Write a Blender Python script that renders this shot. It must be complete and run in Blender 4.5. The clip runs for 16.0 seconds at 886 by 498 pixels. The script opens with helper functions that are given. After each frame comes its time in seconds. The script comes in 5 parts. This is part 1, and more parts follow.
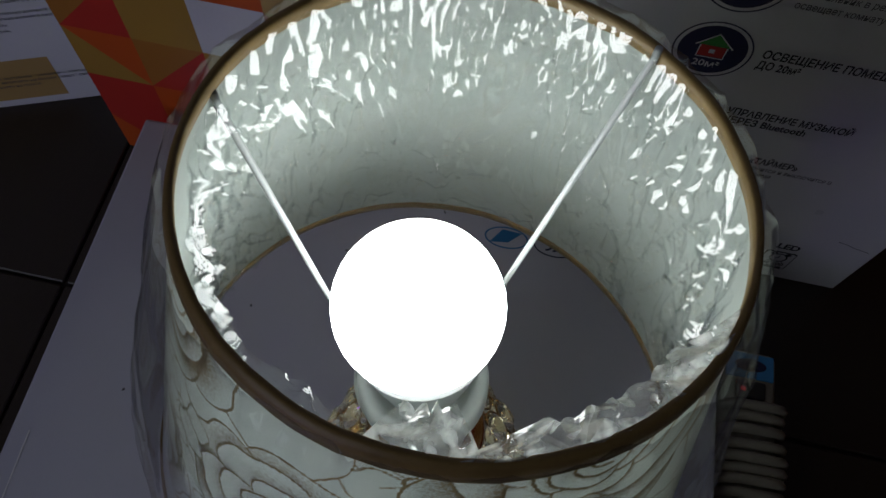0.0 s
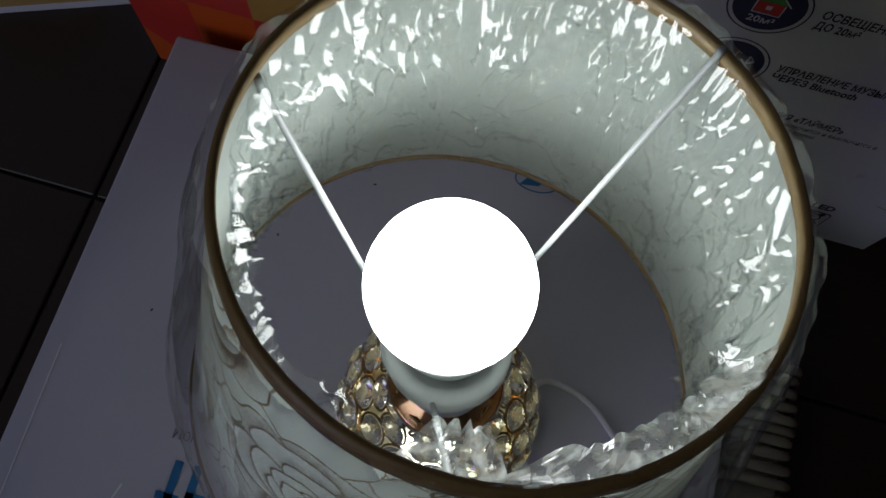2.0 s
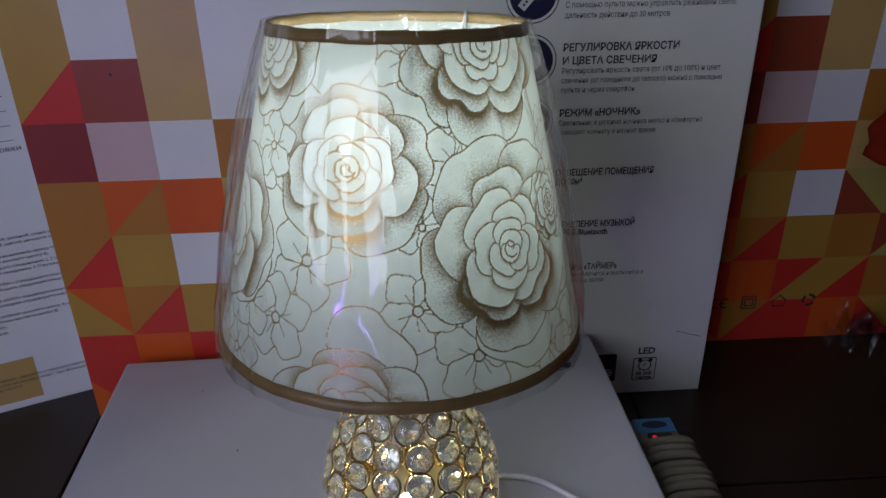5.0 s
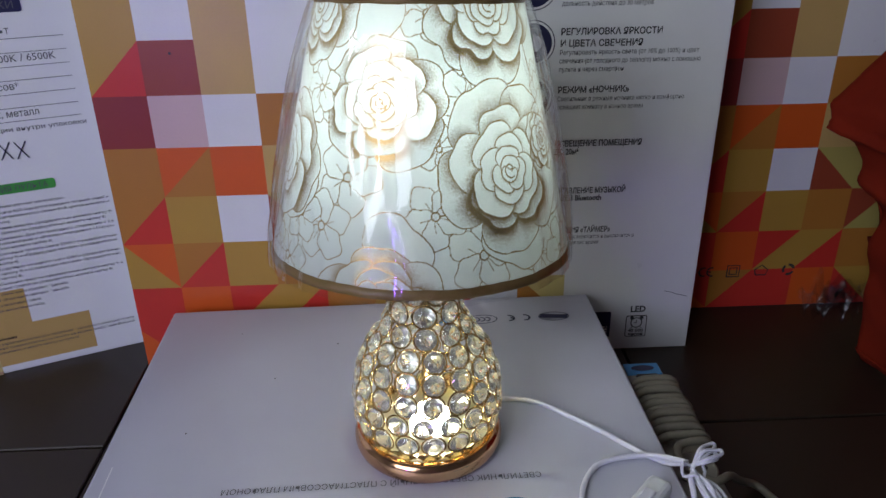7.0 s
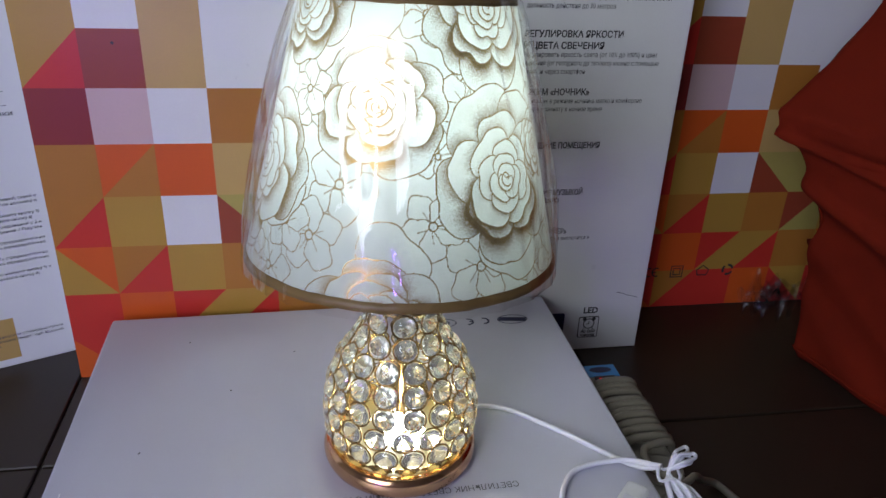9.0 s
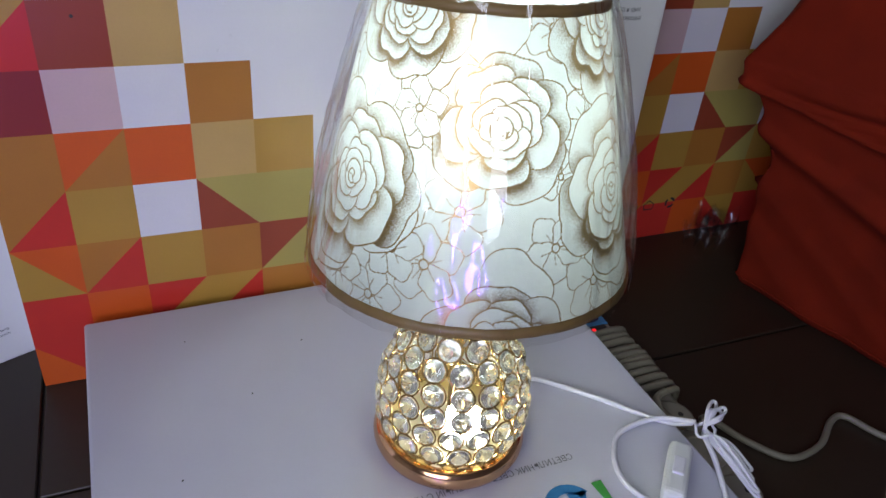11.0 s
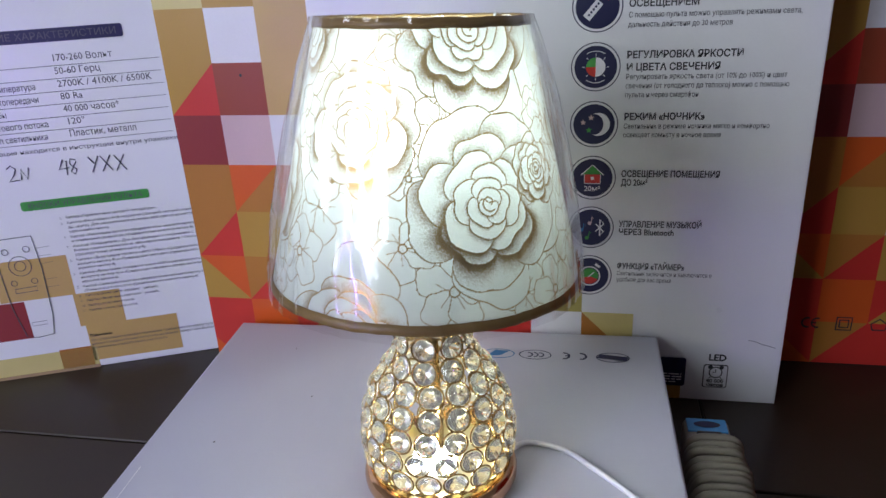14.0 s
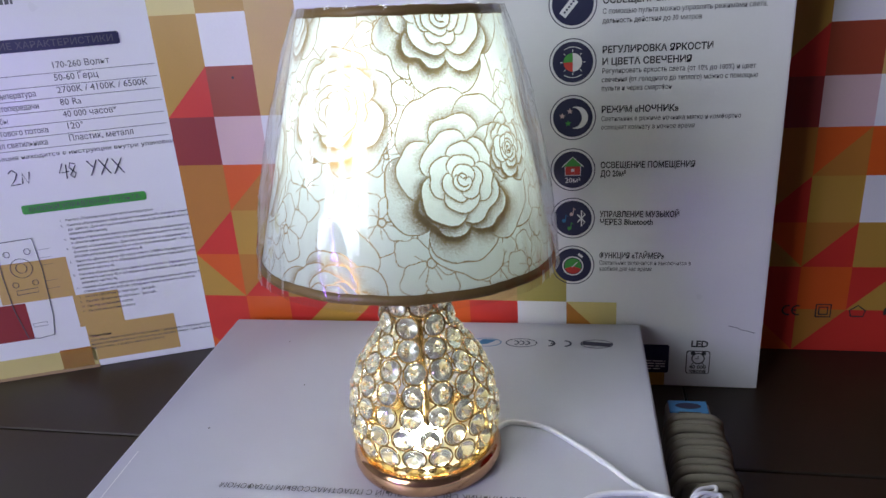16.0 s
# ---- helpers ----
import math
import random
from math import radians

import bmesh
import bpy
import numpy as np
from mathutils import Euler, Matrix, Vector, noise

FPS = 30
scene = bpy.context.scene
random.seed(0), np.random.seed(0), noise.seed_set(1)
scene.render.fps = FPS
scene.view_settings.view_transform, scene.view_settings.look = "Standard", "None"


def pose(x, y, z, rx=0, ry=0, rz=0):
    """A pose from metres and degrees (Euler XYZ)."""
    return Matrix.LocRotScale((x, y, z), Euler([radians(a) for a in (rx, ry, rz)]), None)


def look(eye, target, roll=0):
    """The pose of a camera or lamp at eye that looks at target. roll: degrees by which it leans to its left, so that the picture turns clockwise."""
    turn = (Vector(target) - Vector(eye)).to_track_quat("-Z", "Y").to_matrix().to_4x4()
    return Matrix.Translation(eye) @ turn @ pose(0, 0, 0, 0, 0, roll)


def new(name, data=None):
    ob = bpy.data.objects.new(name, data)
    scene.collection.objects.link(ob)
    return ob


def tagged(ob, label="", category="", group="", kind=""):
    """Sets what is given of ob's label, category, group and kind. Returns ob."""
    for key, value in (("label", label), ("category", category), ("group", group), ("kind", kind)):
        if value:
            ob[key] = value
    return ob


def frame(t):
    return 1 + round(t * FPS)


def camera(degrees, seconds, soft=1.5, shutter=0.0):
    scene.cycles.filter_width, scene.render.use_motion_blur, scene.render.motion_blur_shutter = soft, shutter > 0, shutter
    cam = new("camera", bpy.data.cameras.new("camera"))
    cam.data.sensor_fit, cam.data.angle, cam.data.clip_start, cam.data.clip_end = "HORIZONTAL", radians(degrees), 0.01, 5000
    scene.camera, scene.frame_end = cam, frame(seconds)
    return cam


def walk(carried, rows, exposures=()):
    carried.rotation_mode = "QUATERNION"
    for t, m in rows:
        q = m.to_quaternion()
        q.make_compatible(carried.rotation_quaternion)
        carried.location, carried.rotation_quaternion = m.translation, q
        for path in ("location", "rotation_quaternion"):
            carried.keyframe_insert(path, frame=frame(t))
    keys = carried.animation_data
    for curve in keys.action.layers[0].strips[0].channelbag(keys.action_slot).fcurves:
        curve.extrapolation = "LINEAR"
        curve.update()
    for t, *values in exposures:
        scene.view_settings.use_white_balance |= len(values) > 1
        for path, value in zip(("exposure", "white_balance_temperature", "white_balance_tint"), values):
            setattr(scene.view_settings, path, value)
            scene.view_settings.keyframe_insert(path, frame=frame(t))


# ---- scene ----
cam = camera(61.05, 16.0)
PATH = [
    (0, (0.0087, -0.0924, 0.6288), (-0.0384, 0.3369, -0.2731), 6.08),
    (0.5, (0.0143, -0.0763, 0.6316), (-0.0505, 0.2718, -0.3036), 6.07),
    (1, (0.0011, -0.0637, 0.6324), (-0.0777, 0.2363, -0.3183), 5.18),
    (1.5, (-0.0077, -0.0624, 0.6324), (-0.0849, 0.2212, -0.3234), 5.46),
    (2, (-0.0016, -0.0715, 0.6359), (-0.0471, 0.2433, -0.3122), 7.88),
    (2.5, (-0.0068, -0.1037, 0.6526), (0.0065, 0.2968, -0.2636), 8.74),
    (3, (-0.0229, -0.1631, 0.6567), (0.0621, 0.3529, -0.1956), 5.20),
    (3.5, (-0.0317, -0.2300, 0.6624), (0.1129, 0.3914, -0.1051), 1.00),
    (4, (-0.0181, -0.3080, 0.6212), (0.0988, 0.4480, -0.0141), 0.17),
    (4.5, (0.0023, -0.3807, 0.5530), (0.0746, 0.4939, 0.0676), -0.76),
    (6.8, (-0.0071, -0.5465, 0.5360), (0.0271, 0.3582, 0.1114), -0.69),
    (7, (-0.0070, -0.5542, 0.5330), (0.0312, 0.3475, 0.1024), -0.80),
    (7.5, (-0.0109, -0.5664, 0.5570), (0.0157, 0.3315, 0.1176), -0.37),
    (8, (-0.0227, -0.5631, 0.5577), (0.0299, 0.3337, 0.1185), 0.34),
    (8.5, (-0.0505, -0.5475, 0.5555), (0.0491, 0.3387, 0.1030), 1.77),
    (8.7, (-0.0500, -0.5409, 0.5345), (0.0692, 0.3525, 0.1014), 2.04),
    (10.8, (-0.2311, -0.4297, 0.5738), (0.1368, 0.3267, 0.0329), 5.13),
    (11, (-0.2136, -0.4290, 0.5829), (0.1370, 0.3336, 0.0394), 5.63),
    (11.5, (-0.1687, -0.4386, 0.5864), (0.0960, 0.3607, 0.0469), 3.20),
    (12, (-0.1094, -0.4470, 0.5809), (0.0497, 0.3799, 0.0415), 1.30),
    (12.5, (-0.0356, -0.4658, 0.5658), (-0.0157, 0.3860, 0.0424), 0.03),
    (13, (0.0235, -0.4774, 0.5608), (-0.0535, 0.3997, 0.0867), -1.29),
    (13.5, (0.0750, -0.4967, 0.5472), (-0.0629, 0.3943, 0.1146), -2.67),
    (14, (0.1166, -0.5206, 0.5285), (-0.0663, 0.3766, 0.1266), -3.18),
    (14.5, (0.1508, -0.5357, 0.5151), (-0.0547, 0.3749, 0.1565), -4.42),
    (15, (0.1604, -0.5432, 0.5073), (-0.0674, 0.3676, 0.1629), -4.65),
    (15.5, (0.1648, -0.5576, 0.5043), (-0.0742, 0.3535, 0.1684), -4.79),
    (16, (0.1374, -0.5539, 0.5108), (-0.0475, 0.3531, 0.1324), -4.09),
]
EXPOSURES = [(0.0, -2.25), (1.8, -2.2), (2.6, -2.1), (3.5, -1.92), (4.0, -1.72), (4.5, -1.35), (6.8, -0.30), (8.7, -0.08), (10.8, -0.06), (12.5, 0.15), (14.0, 0.27), (16.0, 0.27)]
walk(cam, [(t, look(eye, target, roll)) for t, eye, target, roll in PATH], EXPOSURES)

# ---------------------------------------------------------------- world and light
world = bpy.data.worlds.new("World")
scene.world = world
world.use_nodes = True
wn, wl = world.node_tree.nodes, world.node_tree.links
sky = wn.new("ShaderNodeTexSky")
sky.sky_type, sky.sun_disc = "NISHITA", False
sky.sun_elevation, sky.sun_rotation = radians(40), radians(150)
wl.new(sky.outputs[0], wn["Background"].inputs[0])
wn["Background"].inputs[1].default_value = 0.08


def area_lamp(name, place, target, sx, sy, watts, colour):
    data = bpy.data.lights.new(name, "AREA")
    data.shape, data.size, data.size_y, data.energy, data.color = "RECTANGLE", sx, sy, watts, colour
    ob = new(name, data)
    ob.matrix_world = look(place, target)
    return ob


# daylight of the shop front, in the opening behind the walk
area_lamp("shopfront_daylight", (-1.20, -1.62, 1.05), (-0.6, 0.0, 0.45), 1.1, 1.2, 28.0, (0.79, 0.86, 1.0))


# ---------------------------------------------------------------- materials
def material(name, colour, rough=0.5, metal=0.0, vary=0.08, scale=30.0, bump=0.05, fine=400.0, spec=0.5, coat=0.0, dirt=0.0, dirt_colour=(0.25, 0.22, 0.18)):
    """A Principled surface with colour variation at two scales, stains and fine relief."""
    m = bpy.data.materials.new(name)
    m.use_nodes = True
    n, l = m.node_tree.nodes, m.node_tree.links
    b = n["Principled BSDF"]
    tc = n.new("ShaderNodeTexCoord")
    big, small = n.new("ShaderNodeTexNoise"), n.new("ShaderNodeTexNoise")
    big.inputs["Scale"].default_value, small.inputs["Scale"].default_value = scale, fine
    big.inputs["Detail"].default_value, small.inputs["Detail"].default_value = 6, 4
    for t in (big, small):
        l.new(tc.outputs["Object"], t.inputs["Vector"])
    add = n.new("ShaderNodeMath")
    add.operation = "MULTIPLY_ADD"
    add.inputs[1].default_value = 0.7
    mul = n.new("ShaderNodeMath")
    mul.operation = "MULTIPLY"
    mul.inputs[1].default_value = 0.3
    l.new(small.outputs[0], mul.inputs[0])
    l.new(big.outputs[0], add.inputs[0])
    l.new(mul.outputs[0], add.inputs[2])
    ramp = n.new("ShaderNodeMapRange")
    ramp.inputs[1].default_value, ramp.inputs[2].default_value = 0.3, 0.7
    ramp.inputs[3].default_value, ramp.inputs[4].default_value = 1 - vary, 1 + vary
    l.new(add.outputs[0], ramp.inputs[0])
    tint = n.new("ShaderNodeVectorMath")
    tint.operation = "SCALE"
    tint.inputs[0].default_value = colour
    l.new(ramp.outputs[0], tint.inputs["Scale"])
    last = tint.outputs[0]
    if dirt > 0:
        st = n.new("ShaderNodeTexNoise")
        st.inputs["Scale"].default_value, st.inputs["Detail"].default_value, st.inputs["Roughness"].default_value = scale * 0.5, 8, 0.7
        l.new(tc.outputs["Object"], st.inputs["Vector"])
        r2 = n.new("ShaderNodeMapRange")
        r2.inputs[1].default_value, r2.inputs[2].default_value, r2.inputs[4].default_value = 0.55, 0.8, dirt
        l.new(st.outputs[0], r2.inputs[0])
        mix = n.new("ShaderNodeMix")
        mix.data_type = "RGBA"
        mix.inputs[7].default_value = (*dirt_colour, 1)
        l.new(r2.outputs[0], mix.inputs[0])
        l.new(last, mix.inputs[6])
        last = mix.outputs[2]
    l.new(last, b.inputs["Base Color"])
    rr = n.new("ShaderNodeMapRange")
    rr.inputs[3].default_value, rr.inputs[4].default_value = max(0.02, rough - 0.08), min(1.0, rough + 0.08)
    l.new(big.outputs[0], rr.inputs[0])
    l.new(rr.outputs[0], b.inputs["Roughness"])
    b.inputs["Metallic"].default_value = metal
    b.inputs["Specular IOR Level"].default_value = spec
    b.inputs["Coat Weight"].default_value = coat
    if bump > 0:
        bp = n.new("ShaderNodeBump")
        bp.inputs["Strength"].default_value, bp.inputs["Distance"].default_value = bump, 0.001
        l.new(add.outputs[0], bp.inputs["Height"])
        l.new(bp.outputs[0], b.inputs["Normal"])
    return m


def emitter(name, colour, strength):
    m = bpy.data.materials.new(name)
    m.use_nodes = True
    n, l = m.node_tree.nodes, m.node_tree.links
    n.remove(n["Principled BSDF"])
    e = n.new("ShaderNodeEmission")
    e.inputs[0].default_value, e.inputs[1].default_value = (*colour, 1), strength
    l.new(e.outputs[0], n["Material Output"].inputs[0])
    return m


def film_material(name, tint, ior, gloss, rough, crumple, most=0.25, tall=0.35, relief=0.006):
    """Clear wrapping film: see-through, with a gloss that grows at grazing angles and a crumpled relief."""
    m = bpy.data.materials.new(name)
    m.use_nodes = True
    n, l = m.node_tree.nodes, m.node_tree.links
    n.remove(n["Principled BSDF"])
    clear, shine, mix = n.new("ShaderNodeBsdfTransparent"), n.new("ShaderNodeBsdfGlossy"), n.new("ShaderNodeMixShader")
    clear.inputs[0].default_value = (*tint, 1)
    shine.inputs["Roughness"].default_value = rough
    fr = n.new("ShaderNodeFresnel")
    fr.inputs[0].default_value = ior
    k = n.new("ShaderNodeMath")
    k.operation, k.use_clamp = "MULTIPLY", True
    k.inputs[1].default_value = gloss
    tc, vor, noi, bp = n.new("ShaderNodeTexCoord"), n.new("ShaderNodeTexVoronoi"), n.new("ShaderNodeTexNoise"), n.new("ShaderNodeBump")
    mp = n.new("ShaderNodeMapping")
    mp.inputs["Scale"].default_value = (1, 1, tall)
    vor.inputs["Scale"].default_value, noi.inputs["Scale"].default_value = crumple, crumple * 0.6
    noi.inputs["Distortion"].default_value = 1.5
    l.new(tc.outputs["Object"], mp.inputs[0])
    l.new(mp.outputs[0], vor.inputs["Vector"])
    l.new(mp.outputs[0], noi.inputs["Vector"])
    ad = n.new("ShaderNodeMath")
    ad.operation = "ADD"
    l.new(vor.outputs["Distance"], ad.inputs[0])
    l.new(noi.outputs[0], ad.inputs[1])
    l.new(ad.outputs[0], bp.inputs["Height"])
    bp.inputs["Strength"].default_value, bp.inputs["Distance"].default_value = 0.8, relief
    l.new(bp.outputs[0], shine.inputs["Normal"])
    l.new(bp.outputs[0], fr.inputs["Normal"])
    l.new(fr.outputs[0], k.inputs[0])
    cap = n.new("ShaderNodeMath")
    cap.operation = "MINIMUM"
    cap.inputs[1].default_value = most
    l.new(k.outputs[0], cap.inputs[0])
    l.new(cap.outputs[0], mix.inputs[0])
    l.new(clear.outputs[0], mix.inputs[1])
    l.new(shine.outputs[0], mix.inputs[2])
    l.new(mix.outputs[0], n["Material Output"].inputs[0])
    return m


def milky_film(name):
    """Film bunched in many layers: milky, lets light through, with some gloss."""
    m = bpy.data.materials.new(name)
    m.use_nodes = True
    n, l = m.node_tree.nodes, m.node_tree.links
    n.remove(n["Principled BSDF"])
    clear, glow, shine = n.new("ShaderNodeBsdfTransparent"), n.new("ShaderNodeBsdfTranslucent"), n.new("ShaderNodeBsdfGlossy")
    glow.inputs[0].default_value = (0.92, 0.95, 0.94, 1)
    shine.inputs["Roughness"].default_value = 0.12
    tc, noi, ramp = n.new("ShaderNodeTexCoord"), n.new("ShaderNodeTexNoise"), n.new("ShaderNodeMapRange")
    noi.inputs["Scale"].default_value, noi.inputs["Detail"].default_value = 180, 3
    ramp.inputs[1].default_value, ramp.inputs[2].default_value, ramp.inputs[3].default_value, ramp.inputs[4].default_value = 0.4, 0.62, 0.12, 0.75
    l.new(tc.outputs["Object"], noi.inputs["Vector"])
    l.new(noi.outputs[0], ramp.inputs[0])
    a, b = n.new("ShaderNodeMixShader"), n.new("ShaderNodeMixShader")
    l.new(ramp.outputs[0], a.inputs[0])
    l.new(clear.outputs[0], a.inputs[1])
    l.new(glow.outputs[0], a.inputs[2])
    b.inputs[0].default_value = 0.18
    l.new(a.outputs[0], b.inputs[1])
    l.new(shine.outputs[0], b.inputs[2])
    l.new(b.outputs[0], n["Material Output"].inputs[0])
    return m


HOT = 0.10  # share of the light that goes through the shade almost straight on


def shade_material():
    """Printed shade fabric: light goes through it, partly straight on; the print is gold brown foil, stippled where it fades."""
    m = bpy.data.materials.new("printed_shade")
    m.use_nodes = True
    n, l = m.node_tree.nodes, m.node_tree.links
    n.remove(n["Principled BSDF"])
    at = n.new("ShaderNodeAttribute")
    at.attribute_name = "print"
    tc, grain, weave = n.new("ShaderNodeTexCoord"), n.new("ShaderNodeTexNoise"), n.new("ShaderNodeTexNoise")
    grain.inputs["Scale"].default_value, grain.inputs["Detail"].default_value = 1300, 1
    weave.inputs["Scale"].default_value, weave.inputs["Detail"].default_value = 60, 5
    for q in (grain, weave):
        l.new(tc.outputs["Object"], q.inputs["Vector"])
    # stipple: the ink covers where it is stronger than the grain
    gm, cut = n.new("ShaderNodeMapRange"), n.new("ShaderNodeMapRange")
    gm.inputs[1].default_value, gm.inputs[2].default_value, gm.inputs[3].default_value, gm.inputs[4].default_value = 0.32, 0.68, 0.17, -0.17
    l.new(grain.outputs[0], gm.inputs[0])
    add = n.new("ShaderNodeMath")
    add.operation = "ADD"
    l.new(at.outputs["Fac"], add.inputs[0])
    l.new(gm.outputs[0], add.inputs[1])
    cut.inputs[1].default_value, cut.inputs[2].default_value, cut.inputs[4].default_value = 0.16, 0.80, 0.97
    l.new(add.outputs[0], cut.inputs[0])
    # bare fabric
    cloth = n.new("ShaderNodeValToRGB")
    cloth.color_ramp.elements[0].color, cloth.color_ramp.elements[1].color = (0.80, 0.84, 0.80, 1), (0.88, 0.91, 0.87, 1)
    l.new(weave.outputs[0], cloth.inputs[0])
    d, t, s = n.new("ShaderNodeBsdfDiffuse"), n.new("ShaderNodeBsdfTranslucent"), n.new("ShaderNodeMixShader")
    s.inputs[0].default_value = 0.55
    for q in (d, t):
        l.new(cloth.outputs[0], q.inputs[0])
    l.new(d.outputs[0], s.inputs[1])
    l.new(t.outputs[0], s.inputs[2])
    straight, hot = n.new("ShaderNodeBsdfRefraction"), n.new("ShaderNodeMixShader")
    straight.inputs["Color"].default_value = (1.0, 0.97, 0.88, 1)
    straight.inputs["Roughness"].default_value, straight.inputs["IOR"].default_value = 0.55, 1.12
    hot.inputs[0].default_value = HOT
    l.new(s.outputs[0], hot.inputs[1])
    l.new(straight.outputs[0], hot.inputs[2])
    # foil ink: dull brown, with a gold sheen where light falls on it
    ink, foil, shine = n.new("ShaderNodeBsdfTranslucent"), n.new("ShaderNodeMixShader"), n.new("ShaderNodeBsdfGlossy")
    ink.inputs[0].default_value = (0.13, 0.085, 0.045, 1)
    shine.inputs["Color"].default_value, shine.inputs["Roughness"].default_value = (0.80, 0.50, 0.16, 1), 0.33
    foil.inputs[0].default_value = 0.45
    l.new(ink.outputs[0], foil.inputs[1])
    l.new(shine.outputs[0], foil.inputs[2])
    both = n.new("ShaderNodeMixShader")
    l.new(cut.outputs[0], both.inputs[0])
    l.new(hot.outputs[0], both.inputs[1])
    l.new(foil.outputs[0], both.inputs[2])
    g, s2, fr = n.new("ShaderNodeBsdfGlossy"), n.new("ShaderNodeMixShader"), n.new("ShaderNodeFresnel")
    g.inputs["Roughness"].default_value, fr.inputs[0].default_value = 0.3, 1.35
    l.new(fr.outputs[0], s2.inputs[0])
    l.new(both.outputs[0], s2.inputs[1])
    l.new(g.outputs[0], s2.inputs[2])
    l.new(s2.outputs[0], n["Material Output"].inputs[0])
    return m


def lining_material():
    """The shade's white backing paper: partly see-through to light."""
    m = bpy.data.materials.new("shade_lining")
    m.use_nodes = True
    n, l = m.node_tree.nodes, m.node_tree.links
    n.remove(n["Principled BSDF"])
    tc, mottle, tone = n.new("ShaderNodeTexCoord"), n.new("ShaderNodeTexNoise"), n.new("ShaderNodeValToRGB")
    mottle.inputs["Scale"].default_value, mottle.inputs["Detail"].default_value = 35, 5
    tone.color_ramp.elements[0].color, tone.color_ramp.elements[1].color = (0.62, 0.68, 0.64, 1), (0.84, 0.88, 0.85, 1)
    l.new(tc.outputs["Object"], mottle.inputs["Vector"])
    l.new(mottle.outputs[0], tone.inputs[0])
    d, t, s = n.new("ShaderNodeBsdfDiffuse"), n.new("ShaderNodeBsdfTranslucent"), n.new("ShaderNodeMixShader")
    s.inputs[0].default_value = 0.52
    for q in (d, t):
        l.new(tone.outputs[0], q.inputs[0])
    l.new(d.outputs[0], s.inputs[1])
    l.new(t.outputs[0], s.inputs[2])
    straight, hot = n.new("ShaderNodeBsdfTransparent"), n.new("ShaderNodeMixShader")
    hot.inputs[0].default_value = HOT
    l.new(s.outputs[0], hot.inputs[1])
    l.new(straight.outputs[0], hot.inputs[2])
    l.new(hot.outputs[0], n["Material Output"].inputs[0])
    return m


def crystal_material(name, tint):
    m = bpy.data.materials.new(name)
    m.use_nodes = True
    b = m.node_tree.nodes["Principled BSDF"]
    b.inputs["Base Color"].default_value = (*tint, 1)
    b.inputs["Roughness"].default_value, b.inputs["IOR"].default_value = 0.02, 1.52
    b.inputs["Transmission Weight"].default_value = 0.90
    return m


WHITE_CARD = material("white_card", (0.76, 0.76, 0.77), 0.30, vary=0.03, scale=9, bump=0.03, dirt=0.2, dirt_colour=(0.55, 0.52, 0.47))
# white card of the flat carton: weaker, violet-tinged light put into its colour
DIMMED_CARD = material("white_card_dimmed", (0.50, 0.505, 0.58), 0.40, vary=0.03, scale=8, bump=0.04, dirt=0.10, dirt_colour=(0.5, 0.47, 0.44))
RAW_CARD = material("brown_cardboard", (0.36, 0.24, 0.13), 0.85, vary=0.12, scale=40)
PAINT = {
    "gold": (0.44, 0.25, 0.045), "amber": (0.42, 0.17, 0.03), "tan": (0.52, 0.34, 0.12), "pale": (0.60, 0.50, 0.20), "olive": (0.40, 0.33, 0.09),
    "red": (0.56, 0.035, 0.025), "maroon": (0.26, 0.03, 0.03), "brick": (0.30, 0.055, 0.025), "orange": (0.62, 0.10, 0.015), "pink": (0.60, 0.42, 0.43),
    "white": (0.72, 0.71, 0.74),
}
INK = {k: material("print_" + k, v, 0.36, vary=0.05, scale=14, bump=0.03) for k, v in PAINT.items()}
NAVY = material("print_navy", (0.012, 0.014, 0.06), 0.4, vary=0.05, bump=0.02)
BLACK_INK = material("print_black", (0.03, 0.03, 0.035), 0.5, vary=0.05, bump=0.0)
GREY_INK = material("print_grey", (0.10, 0.10, 0.11), 0.5, vary=0.05, bump=0.0)
GREEN_INK = material("print_green", (0.05, 0.30, 0.05), 0.45, vary=0.15, scale=60, bump=0.0)
TEAL_INK = material("print_teal", (0.02, 0.16, 0.36), 0.45, vary=0.06, bump=0.0)
PEN_INK = material("marker_ink", (0.03, 0.03, 0.06), 0.4, vary=0.1, bump=0.0)
TILE = material("brown_floor_tile", (0.029, 0.019, 0.012), 0.45, vary=0.16, scale=7, bump=0.06, fine=160, dirt=0.25, dirt_colour=(0.055, 0.036, 0.022))
GROUT = material("dark_grout", (0.022, 0.017, 0.014), 0.9, vary=0.2, scale=60)
WALL_PAINT = material("wall_paint", (0.50, 0.47, 0.43), 0.7, vary=0.05, scale=5)
BAND = material("brown_gold_trim_tape", (0.26, 0.165, 0.055), 0.45, vary=0.15, scale=80, bump=0.2, fine=900)
ROSE_GOLD = material("rose_gold_plating", (0.72, 0.43, 0.24), 0.13, metal=1.0, vary=0.04, scale=20, bump=0.0)
WIRE_GOLD = material("gold_wire", (0.30, 0.20, 0.085), 0.25, metal=1.0, vary=0.08, scale=60, bump=0.0)
PALE_GOLD = material("pale_gold_plate", (0.80, 0.77, 0.60), 0.32, metal=1.0, vary=0.04, scale=20, bump=0.0)
WIRE_WHITE = material("white_wire", (0.50, 0.53, 0.53), 0.4, vary=0.03, bump=0.0)
HOLDER = material("white_plastic", (0.70, 0.72, 0.72), 0.4, vary=0.03, bump=0.02)
CORD_WHITE = material("white_cord", (0.70, 0.70, 0.76), 0.4, vary=0.04, scale=40, bump=0.02)
